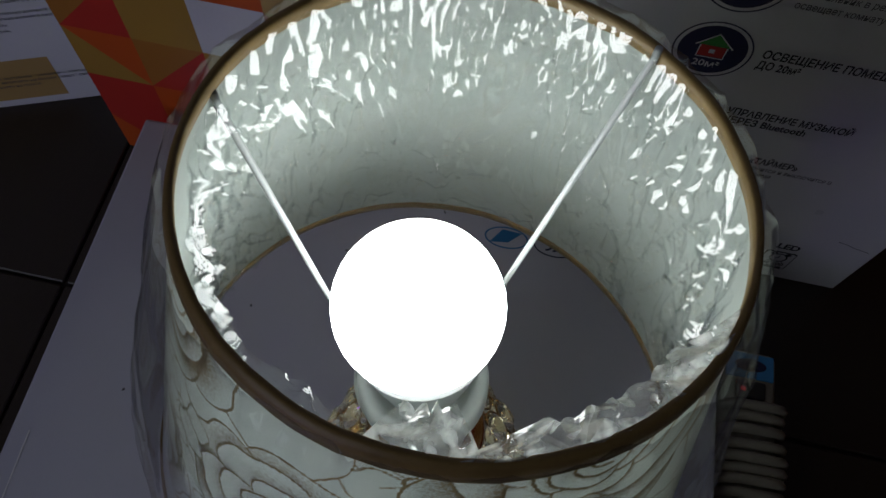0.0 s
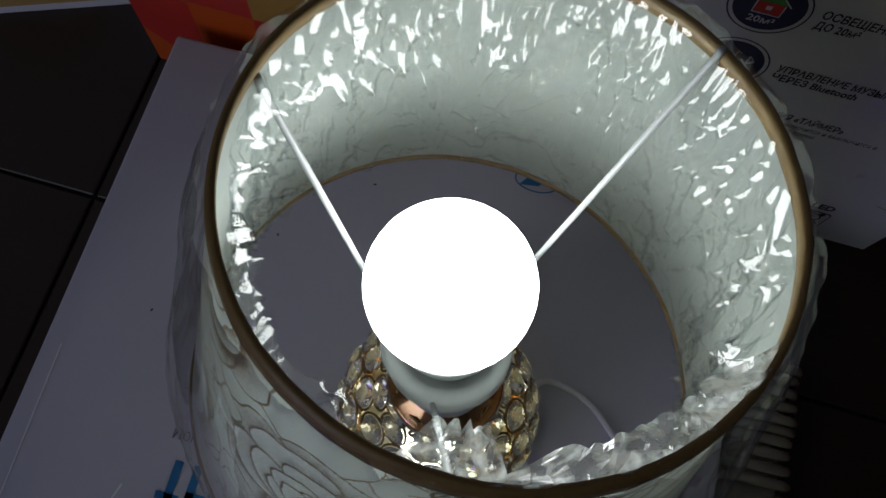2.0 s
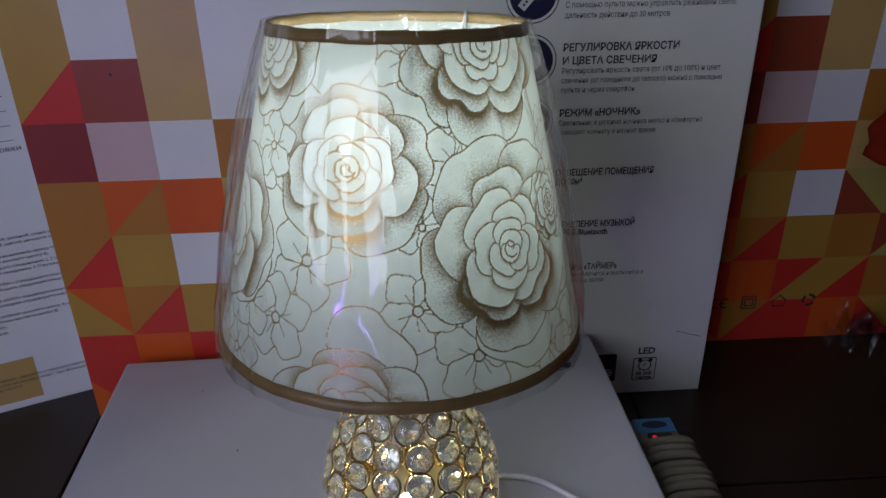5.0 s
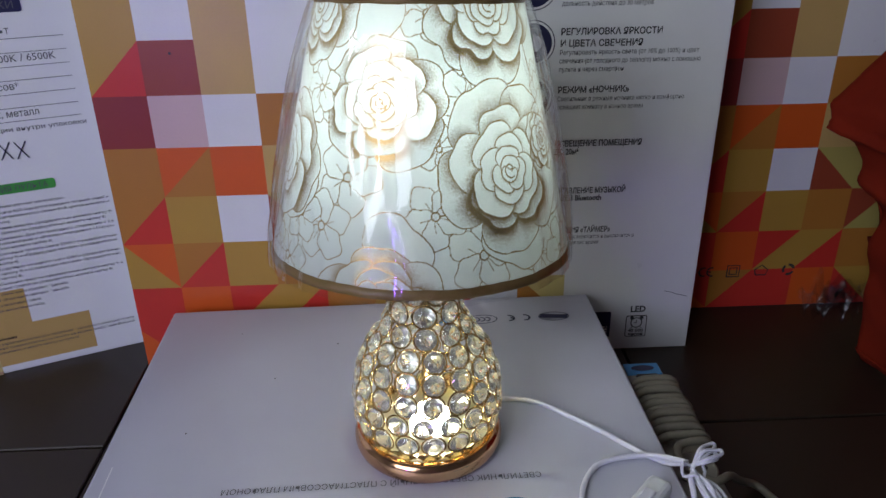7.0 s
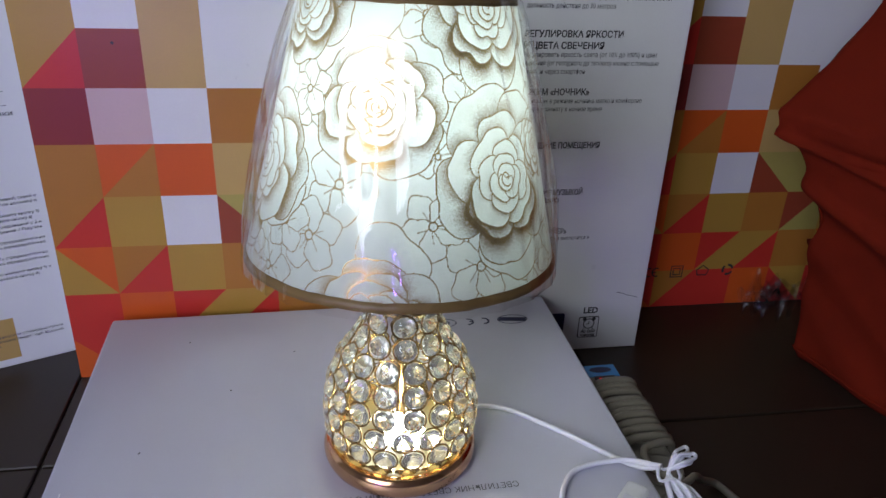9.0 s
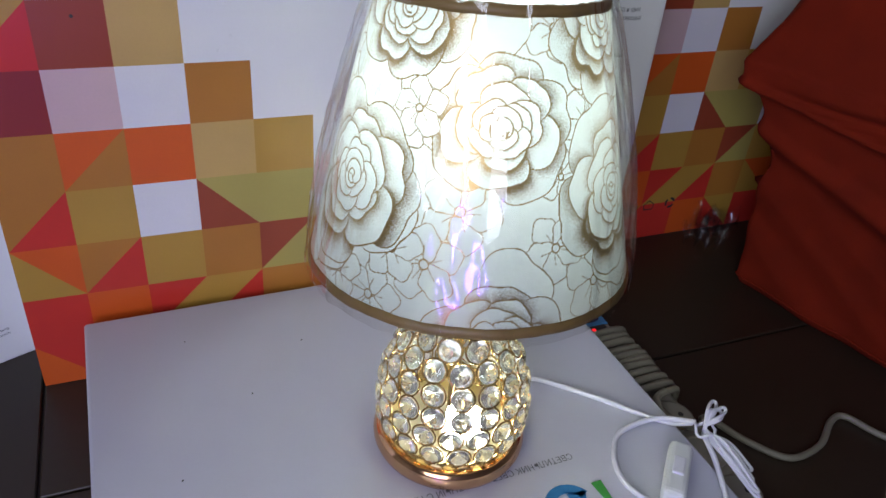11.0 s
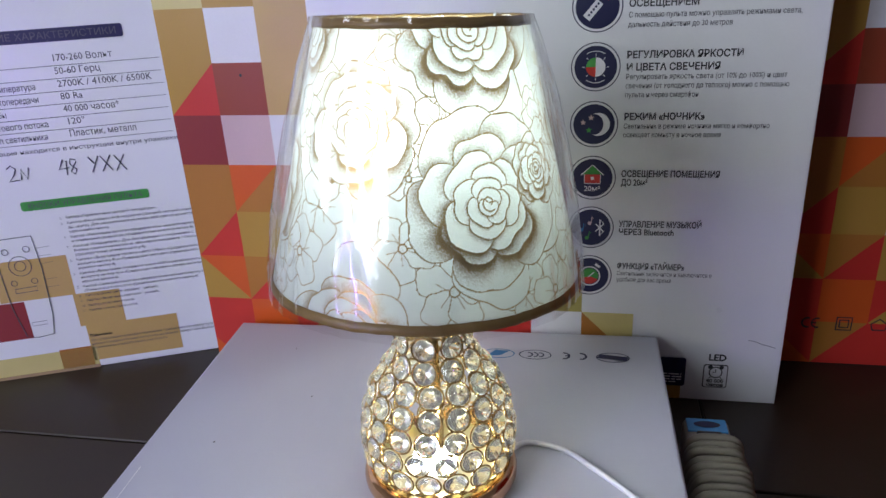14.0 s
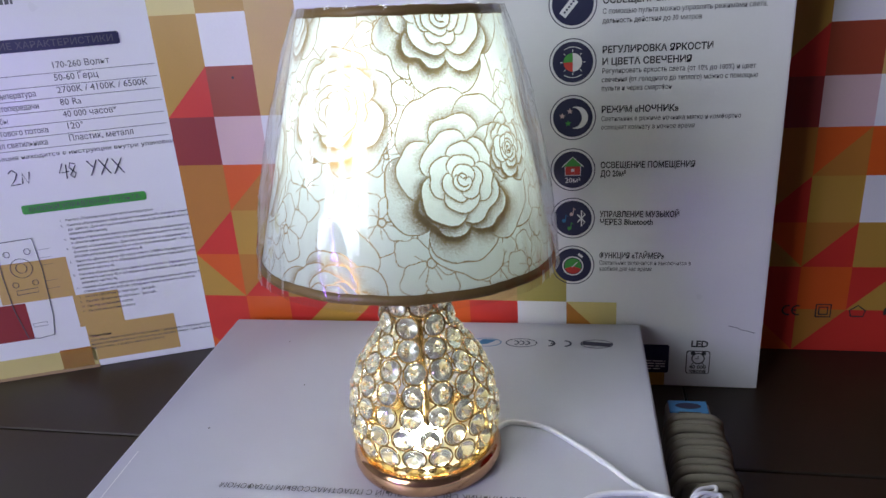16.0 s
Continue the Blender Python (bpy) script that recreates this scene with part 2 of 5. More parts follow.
CORD_CREAM = material("cream_cord", (0.215, 0.195, 0.15), 0.5, vary=0.08, scale=50, bump=0.05, dirt=0.3)
STRIP_CREAM = material("cream_plastic", (0.27, 0.25, 0.21), 0.42, vary=0.06, scale=25, bump=0.03, dirt=0.25)
DARK_PLASTIC = material("dark_socket", (0.03, 0.028, 0.027), 0.5, vary=0.1)
BRASS = material("brass_contact", (0.5, 0.36, 0.14), 0.3, metal=1.0, vary=0.1)
BLUE_LABEL = material("blue_label", (0.06, 0.28, 0.60), 0.4, vary=0.06)
RED_CLOTH = material("red_cloth", (0.165, 0.013, 0.004), 0.9, vary=0.22, scale=16, bump=0.25, fine=1100, spec=0.12)
CRYSTAL = crystal_material("clear_crystal", (0.98, 0.98, 0.90))
AMBER_CRYSTAL = crystal_material("amber_crystal", (0.95, 0.74, 0.32))
BULB_GLOW = emitter("bulb_glow", (0.95, 1.0, 0.99), 40.0)
VIOLET_GLOW = emitter("violet_glow", (0.28, 0.12, 1.0), 48.0)
LED_GLOW = emitter("led_glow", (1.0, 1.0, 0.78), 190.0)
RED_GLOW = emitter("switch_glow", (1.0, 0.02, 0.03), 1.2)
SHADE = shade_material()
LINING = lining_material()
FILM = film_material("clear_film_outside", (0.97, 0.97, 0.98), 1.40, 2.8, 0.08, 30, 0.40, 0.10, 0.002)
FILM_IN = film_material("clear_film_inside", (0.96, 0.97, 0.97), 1.5, 1.7, 0.03, 90, 0.11, 0.5, 0.0005)
FILM_LOOSE = film_material("loose_clear_film", (0.93, 0.93, 0.95), 1.4, 1.2, 0.16, 60, 0.12, 1.0)
FILM_FOLD = milky_film("folded_film")


# ---------------------------------------------------------------- helpers
def part(name, bm, mat, parent=None, label="", smooth=False):
    """Links a bmesh as one mesh object, under a thing or a part if one is given."""
    me = bpy.data.meshes.new(name)
    bmesh.ops.recalc_face_normals(bm, faces=bm.faces)
    bm.to_mesh(me)
    bm.free()
    for q in mat if isinstance(mat, (list, tuple)) else (mat,):
        me.materials.append(q)
    if smooth:
        me.shade_smooth()
    ob = new(name, me)
    ob.parent = parent
    return tagged(ob, label)


def empty(name, m=None):
    ob = new(name)
    ob.empty_display_size = 0.05
    if m is not None:
        ob.matrix_world = m
    return ob


def box(x0, x1, y0, y1, z0, z1, bevel=0.0, segments=2, bm=None):
    bm = bm or bmesh.new()
    made = bmesh.ops.create_cube(bm, size=1, matrix=Matrix.LocRotScale(((x0 + x1) / 2, (y0 + y1) / 2, (z0 + z1) / 2), None, (x1 - x0, y1 - y0, z1 - z0)))
    if bevel > 0:
        edges = {e for v in made["verts"] for e in v.link_edges}
        bmesh.ops.bevel(bm, geom=list(edges), offset=bevel, segments=segments, affect="EDGES", profile=0.5)
    return bm


def lathe(profile, n=48, centre=(0, 0), bm=None, closed=False):
    """A turned shape from (radius, height) pairs."""
    bm = bm or bmesh.new()
    rings = []
    for r, z in profile:
        rings.append([bm.verts.new((centre[0] + r * math.cos(2 * math.pi * i / n), centre[1] + r * math.sin(2 * math.pi * i / n), z)) for i in range(n)])
    pairs = list(zip(rings, rings[1:])) + ([(rings[-1], rings[0])] if closed else [])
    for a, b in pairs:
        for i in range(n):
            j = (i + 1) % n
            bm.faces.new((a[i], a[j], b[j], b[i]))
    if not closed:
        for ring in (rings[0], rings[-1]):
            if profile[rings.index(ring)][0] > 1e-4:
                bm.faces.new(ring)
    return bm


def smooth_path(points, steps=10):
    """Points along a Catmull-Rom curve."""
    p = [Vector(q) for q in points]
    p = [2 * p[0] - p[1]] + p + [2 * p[-1] - p[-2]]
    out = []
    for i in range(1, len(p) - 2):
        for k in range(steps):
            t = k / steps
            out.append(0.5 * ((2 * p[i]) + (p[i + 1] - p[i - 1]) * t + (2 * p[i - 1] - 5 * p[i] + 4 * p[i + 1] - p[i + 2]) * t * t + (3 * p[i] - p[i - 1] - 3 * p[i + 1] + p[i + 2]) * t ** 3))
    return out + [p[-2]]


def tube(points, r, n=8, bm=None, closed=False):
    """A round cord along points."""
    bm = bm or bmesh.new()
    pts = [Vector(q) for q in points]
    rings, side = [], None
    for i, p in enumerate(pts):
        a = pts[i - 1] if i or closed else p
        b = pts[(i + 1) % len(pts)] if i + 1 < len(pts) or closed else p
        d = (b - a).normalized()
        if side is None:
            side = d.orthogonal().normalized()
        side = (side - d * side.dot(d)).normalized()
        up = d.cross(side)
        rings.append([bm.verts.new(p + r * (math.cos(2 * math.pi * k / n) * side + math.sin(2 * math.pi * k / n) * up)) for k in range(n)])
    for i in range(len(rings) if closed else len(rings) - 1):
        a, b = rings[i], rings[(i + 1) % len(rings)]
        shift = 0
        if closed and i == len(rings) - 1:
            shift = min(range(n), key=lambda s: (a[0].co - b[s].co).length)
        for k in range(n):
            bm.faces.new((a[k], a[(k + 1) % n], b[(k + 1 + shift) % n], b[(k + shift) % n]))
    if not closed:
        bm.faces.new(rings[0])
        bm.faces.new(rings[-1])
    return bm


def flat(outline, bm=None, y=0.0):
    """A flat printed shape on a front (x across, z up), y its place in depth."""
    bm = bm or bmesh.new()
    bm.faces.new([bm.verts.new((x, y, z)) for x, z in outline])
    return bm


def disc(x, z, r, n=40, bm=None, y=0.0):
    return flat([(x + r * math.cos(2 * math.pi * i / n), z + r * math.sin(2 * math.pi * i / n)) for i in range(n)], bm, y)


def ring(x, z, r0, r1, n=48, bm=None, y=0.0, a0=0.0, a1=2 * math.pi):
    bm = bm or bmesh.new()
    inner = [bm.verts.new((x + r0 * math.cos(a0 + (a1 - a0) * i / n), y, z + r0 * math.sin(a0 + (a1 - a0) * i / n))) for i in range(n + 1)]
    outer = [bm.verts.new((x + r1 * math.cos(a0 + (a1 - a0) * i / n), y, z + r1 * math.sin(a0 + (a1 - a0) * i / n))) for i in range(n + 1)]
    for i in range(n):
        bm.faces.new((inner[i], outer[i], outer[i + 1], inner[i + 1]))
    return bm


def stroke(points, w, bm=None, y=0.0):
    """A drawn line of width w through (x, z) points."""
    bm = bm or bmesh.new()
    pts = [Vector((x, 0, z)) for x, z in points]
    left, right = [], []
    for i, p in enumerate(pts):
        d = (pts[min(i + 1, len(pts) - 1)] - pts[max(i - 1, 0)]).normalized()
        s = Vector((-d.z, 0, d.x)) * w / 2
        left.append(bm.verts.new(p + s + Vector((0, y, 0))))
        right.append(bm.verts.new(p - s + Vector((0, y, 0))))
    for i in range(len(pts) - 1):
        bm.faces.new((left[i], left[i + 1], right[i + 1], right[i]))
    return bm


def rounded(x0, x1, z0, z1, r, bm=None, y=0.0):
    pts = []
    for cx, cz, a in ((x1 - r, z1 - r, 0), (x0 + r, z1 - r, 90), (x0 + r, z0 + r, 180), (x1 - r, z0 + r, 270)):
        pts += [(cx + r * math.cos(radians(a + k * 15)), cz + r * math.sin(radians(a + k * 15))) for k in range(7)]
    return flat(pts, bm, y)


def lettering(name, text, x, z, height, mat, parent, y=-0.0004, bold=0.0, width=None, m=None):
    """Printed words on a front: x, z the lower left of the line, height that of a capital."""
    cu = bpy.data.curves.new(name, "FONT")
    cu.body, cu.size, cu.offset, cu.resolution_u = text, height / 0.72, bold, 2
    tmp = bpy.data.objects.new(name, cu)
    me = bpy.data.meshes.new_from_object(tmp)
    bpy.data.objects.remove(tmp)
    me.materials.clear()
    me.materials.append(mat)
    ob = new(name, me)
    ob.parent = parent
    sx = 1.0
    if width and len(me.vertices):
        xs = [v.co.x for v in me.vertices]
        sx = width / max(1e-4, max(xs) - min(xs))
    ob.matrix_basis = m @ Matrix.Diagonal((sx, 1, 1, 1)) if m is not None else Matrix.Translation((x, y, z)) @ pose(0, 0, 0, 90) @ Matrix.Diagonal((sx, 1, 1, 1))
    return ob


def bars(x, z, width, rows, pitch, height, mat, parent, seed=0, name="small_print", y=-0.0004):
    """Small print that cannot be read: word-long bars in rows."""
    rnd = random.Random(seed)
    bm = bmesh.new()
    for k in range(rows):
        p, end = x, x + width * (1.0 if k < rows - 1 else rnd.uniform(0.35, 0.8))
        while p < end:
            w = rnd.uniform(0.004, 0.014)
            w = min(w, end - p)
            flat([(p, z - k * pitch), (p + w, z - k * pitch), (p + w, z - k * pitch + height), (p, z - k * pitch + height)], bm, y)
            p += w + 0.0016
    return tagged(part(name, bm, mat, parent), kind="stuff")


# ---------------------------------------------------------------- room
def room():
    bm = box(-2.5, 2.5, -1.7, 0.95, -0.06, -0.004)
    tagged(part("floor", bm, GROUT), "dark grout bed under brown floor tiles", "floor", kind="structure")
    bm = box(-2.5, 2.5, 0.95, 1.07, -0.06, 2.8)
    tagged(part("wall_north", bm, WALL_PAINT), "plain painted shop wall", "wall", kind="structure")
    for name, x in (("wall_west", -2.62), ("wall_east", 2.5)):
        tagged(part(name, box(x, x + 0.12, -1.7, 1.07, -0.06, 2.8), WALL_PAINT), "plain painted shop wall", "wall", kind="structure")
    bm = box(-2.62, -1.80, -1.82, -1.7, -0.06, 2.8)
    box(-0.60, 2.62, -1.82, -1.7, -0.06, 2.8, bm=bm)
    box(-1.80, -0.60, -1.82, -1.7, 1.75, 2.8, bm=bm)
    box(-1.80, -0.60, -1.82, -1.7, -0.06, 0.38, bm=bm)
    tagged(part("wall_south", bm, WALL_PAINT), "painted shop wall round a wide window opening", "wall", kind="structure")
    tagged(part("ceiling", box(-2.62, 2.62, -1.82, 1.07, 2.8, 2.9), material("ceiling_paint", (0.7, 0.69, 0.66), 0.8)), "plain white ceiling", "ceiling", kind="structure")


# ---------------------------------------------------------------- printed cartons
S = 0.0575
CELLS = {  # (column, row): one colour, or (upper left, lower right, "/") or (upper right, lower left, "\\")
    (0, 8): "pale", (1, 8): "gold", (2, 8): "tan", (0, 9): "gold", (1, 9): "tan", (0, 10): "amber", (1, 10): "pale",
    (0, 7): "gold", (1, 7): "white", (2, 7): "tan",
    (0, 6): ("gold", "red", "/"), (1, 6): "brick", (2, 6): "tan",
    (0, 5): "maroon", (1, 5): "pink", (2, 5): "white", (3, 5): "amber",
    (0, 4): "amber", (1, 4): ("orange", "amber", "/"), (2, 4): "orange", (3, 4): "tan", (4, 4): "gold",
    (0, 3): ("amber", "red", "/"), (1, 3): "gold", (2, 3): "white", (3, 3): ("olive", "brick", "\\"), (4, 3): "olive",
    (0, 2): ("orange", "gold", "\\"), (1, 2): ("amber", "red", "/"), (2, 2): "gold", (3, 2): "amber", (4, 2): ("brick", "olive", "/"), (5, 2): "gold", (6, 2): "tan", (7, 2): "olive",
    (0, 1): "red", (1, 1): "orange", (2, 1): ("red", "gold", "/"), (3, 1): ("gold", "red", "/"), (4, 1): "amber", (5, 1): ("orange", "gold", "\\"), (6, 1): "red", (7, 1): "white", (8, 1): ("pale", "amber", "\\"),
    (0, 0): ("red", "orange", "\\"), (1, 0): ("amber", "red", "/"), (2, 0): "red", (3, 0): "orange", (4, 0): ("gold", "red", "\\"), (5, 0): "red", (6, 0): "orange", (7, 0): "gold", (8, 0): "pale", (9, 0): "gold",
}


def mosaic(parent, width, height, rise=0.0):
    """The printed patchwork of coloured squares and triangles on a carton's front."""
    names = list(PAINT)
    bm = bmesh.new()
    for (c, r), paint in CELLS.items():
        x0, x1 = c * S, min((c + 1) * S, width)
        z0, z1 = max(0.001, r * S - 0.005 + rise), min((r + 1) * S - 0.005 + rise, height)
        if z0 >= z1:
            continue
        q = [(x0, z0), (x1, z0), (x1, z1), (x0, z1)]
        if isinstance(paint, str):
            pieces = [(q, paint)]
        elif paint[2] == "/":
            pieces = [([q[0], q[2], q[3]], paint[0]), ([q[0], q[1], q[2]], paint[1])]
        else:
            pieces = [([q[1], q[2], q[3]], paint[0]), ([q[0], q[1], q[3]], paint[1])]
        for outline, colour in pieces:
            f = bm.faces.new([bm.verts.new((x, -0.00018, z)) for x, z in outline])
            f.material_index = names.index(colour)
    return part("mosaic_print", bm, [INK[k] for k in names], parent, "patchwork of orange, red, gold and white squares")


def carton(name, m, width, depth, height, label):
    thing = tagged(empty(name, m), label, "cardboard box", "cartons of ceiling lights")
    bm = box(0, width, 0, depth, 0, height, 0.0018, 2)
    rnd = random.Random(name + label)
    for v in bm.verts:  # edges slightly crushed
        v.co += Vector((rnd.uniform(-1, 1), rnd.uniform(-0.05, 0.05), rnd.uniform(-1, 1))) * 0.0006
    part("carton_body", bm, WHITE_CARD, thing, "white coated cardboard")
    return thing


def icon_disc(parent, x, z):
    badge = part("icon", disc(x, z, 0.0208, y=-0.0004), NAVY, parent, "round dark navy icon")
    part("icon_ring", ring(x, z, 0.0232, 0.0242, y=-0.0004), NAVY, badge)
    return badge


def feature_icons(box1):
    ix = 0.4675
    white, red, green, blue = INK["white"], INK["red"], GREEN_INK, TEAL_INK
    y = -0.0007
    zs = [0.4435, 0.386, 0.328, 0.2705, 0.2142, 0.157]
    b = [icon_disc(box1, ix, z) for z in zs]
    # remote control with waves
    bm = bmesh.new()
    c, s = math.cos(radians(50)), math.sin(radians(50))
    q = [(-0.010, -0.004), (0.010, -0.004), (0.010, 0.004), (-0.010, 0.004)]
    flat([(ix - 0.004 + x * c - z * s, zs[0] - 0.003 + x * s + z * c) for x, z in q], bm, y)
    part("remote_symbol", bm, white, b[0])
    bm = bmesh.new()
    for k in range(5):
        disc(ix - 0.004 + (k * 0.0034 - 0.006) * c, zs[0] - 0.003 + (k * 0.0034 - 0.006) * s, 0.0012, 10, bm, y - 0.0004)
    part("remote_buttons", bm, NAVY, b[0])
    for k, mat in enumerate((blue, red, green)):
        part("wave", ring(ix + 0.003, zs[0] + 0.006, 0.004 + 0.0028 * k, 0.0052 + 0.0028 * k, 12, y=y, a0=radians(0), a1=radians(85)), mat, b[0])
    # dimmer dial
    part("dial_half", flat([(ix + 0.0095 * math.cos(a), zs[1] + 0.0095 * math.sin(a)) for a in np.linspace(-math.pi / 2, math.pi / 2, 20)], y=y), white, b[1])
    part("dial_half", flat([(ix + 0.0095 * math.cos(a), zs[1] + 0.0095 * math.sin(a)) for a in np.linspace(math.pi / 2, math.pi, 12)] + [(ix, zs[1])], y=y), green, b[1])
    part("dial_half", flat([(ix + 0.0095 * math.cos(a), zs[1] + 0.0095 * math.sin(a)) for a in np.linspace(math.pi, 1.5 * math.pi, 12)] + [(ix, zs[1])], y=y), red, b[1])
    bm = bmesh.new()
    for k in range(8):
        a = k * math.pi / 4
        stroke([(ix + 0.0105 * math.cos(a), zs[1] + 0.0105 * math.sin(a)), (ix + 0.013 * math.cos(a), zs[1] + 0.013 * math.sin(a))], 0.0008, bm, y)
    ring(ix, zs[1], 0.0152, 0.016, 20, bm, y, radians(55), radians(125))
    ring(ix, zs[1], 0.0152, 0.016, 20, bm, y, radians(235), radians(305))
    part("dial_marks", bm, white, b[1])
    # moon and stars
    moon = [(ix + 0.004 + 0.012 * math.cos(a), zs[2] + 0.012 * math.sin(a)) for a in np.linspace(radians(-115), radians(115), 24)]
    moon += [(ix + 0.0 + 0.0095 * math.cos(a), zs[2] + 0.0108 * math.sin(a)) for a in np.linspace(radians(92), radians(-92), 20)]
    part("moon", flat(moon, y=y), white, b[2])
    for dx, dz, mat in ((-0.011, 0.002, blue), (-0.003, 0.007, red), (-0.005, -0.006, green)):
        star = [(ix + dx + (0.0034 if k % 2 == 0 else 0.0014) * math.sin(k * math.pi / 5), zs[2] + dz + (0.0034 if k % 2 == 0 else 0.0014) * math.cos(k * math.pi / 5)) for k in range(10)]
        part("star", flat(star, y=y), mat if mat is green else INK["pink"], b[2])
    # house
    part("house_roof", flat([(ix - 0.0105, zs[3] + 0.004), (ix + 0.0105, zs[3] + 0.004), (ix, zs[3] + 0.0135)], y=y), green, b[3])
    part("house_front", flat([(ix - 0.008, zs[3] - 0.0055), (ix + 0.008, zs[3] - 0.0055), (ix + 0.008, zs[3] + 0.0038), (ix - 0.008, zs[3] + 0.0038)], y=y), red, b[3])
    bm = stroke([(ix - 0.0115, zs[3] + 0.0035), (ix, zs[3] + 0.0145), (ix + 0.0115, zs[3] + 0.0035)], 0.001, y=y - 0.0003)
    stroke([(ix - 0.0083, zs[3] + 0.004), (ix - 0.0083, zs[3] - 0.006), (ix + 0.0083, zs[3] - 0.006), (ix + 0.0083, zs[3] + 0.004)], 0.0009, bm, y - 0.0003)
    flat([(ix - 0.0017, zs[3] - 0.002), (ix + 0.0017, zs[3] - 0.002), (ix + 0.0017, zs[3] + 0.0014), (ix - 0.0017, zs[3] + 0.0014)], bm, y - 0.0004)
    part("house_lines", bm, white, b[3])
    lettering("caption", "20м²", ix - 0.0085, zs[3] - 0.0145, 0.0058, white, b[3], y=y, bold=0.0001)
    # notes and wireless rune
    for dx, dz, mat in ((-0.010, 0.0, blue), (-0.0015, 0.008, INK["pink"]), (-0.004, -0.009, green)):
        bm = disc(ix + dx, zs[4] + dz - 0.003, 0.0021, 14, y=y)
        stroke([(ix + dx + 0.0018, zs[4] + dz - 0.003), (ix + dx + 0.0024, zs[4] + dz + 0.0045), (ix + dx + 0.0045, zs[4] + dz + 0.002)], 0.0008, bm, y)
        part("note", bm, mat, b[4])
    x = ix + 0.0095
    part("rune", stroke([(x - 0.0045, zs[4] - 0.0045), (x + 0.004, zs[4] + 0.0045), (x, zs[4] + 0.0095), (x, zs[4] - 0.0095), (x + 0.004, zs[4] - 0.0045), (x - 0.0045, zs[4] + 0.0045)], 0.0014, y=y), white, b[4])
    # stopwatch
    part("watch_ring", ring(ix, zs[5] - 0.001, 0.0105, 0.012, y=y), white, b[5])
    part("watch_face", disc(ix, zs[5] - 0.001, 0.0095, y=y), green, b[5])
    part("watch_sector", flat([(ix, zs[5] - 0.001)] + [(ix + 0.0095 * math.cos(a), zs[5] - 0.001 + 0.0095 * math.sin(a)) for a in np.linspace(radians(200), radians(340), 16)], y=y - 0.0003), red, b[5])
    bm = stroke([(ix - 0.001, zs[5] - 0.002), (ix + 0.005, zs[5] + 0.004)], 0.0012, y=y - 0.0006)
    stroke([(ix + 0.006, zs[5] + 0.014), (ix + 0.011, zs[5] + 0.010)], 0.003, bm, y)
    part("watch_hand", bm, white, b[5])


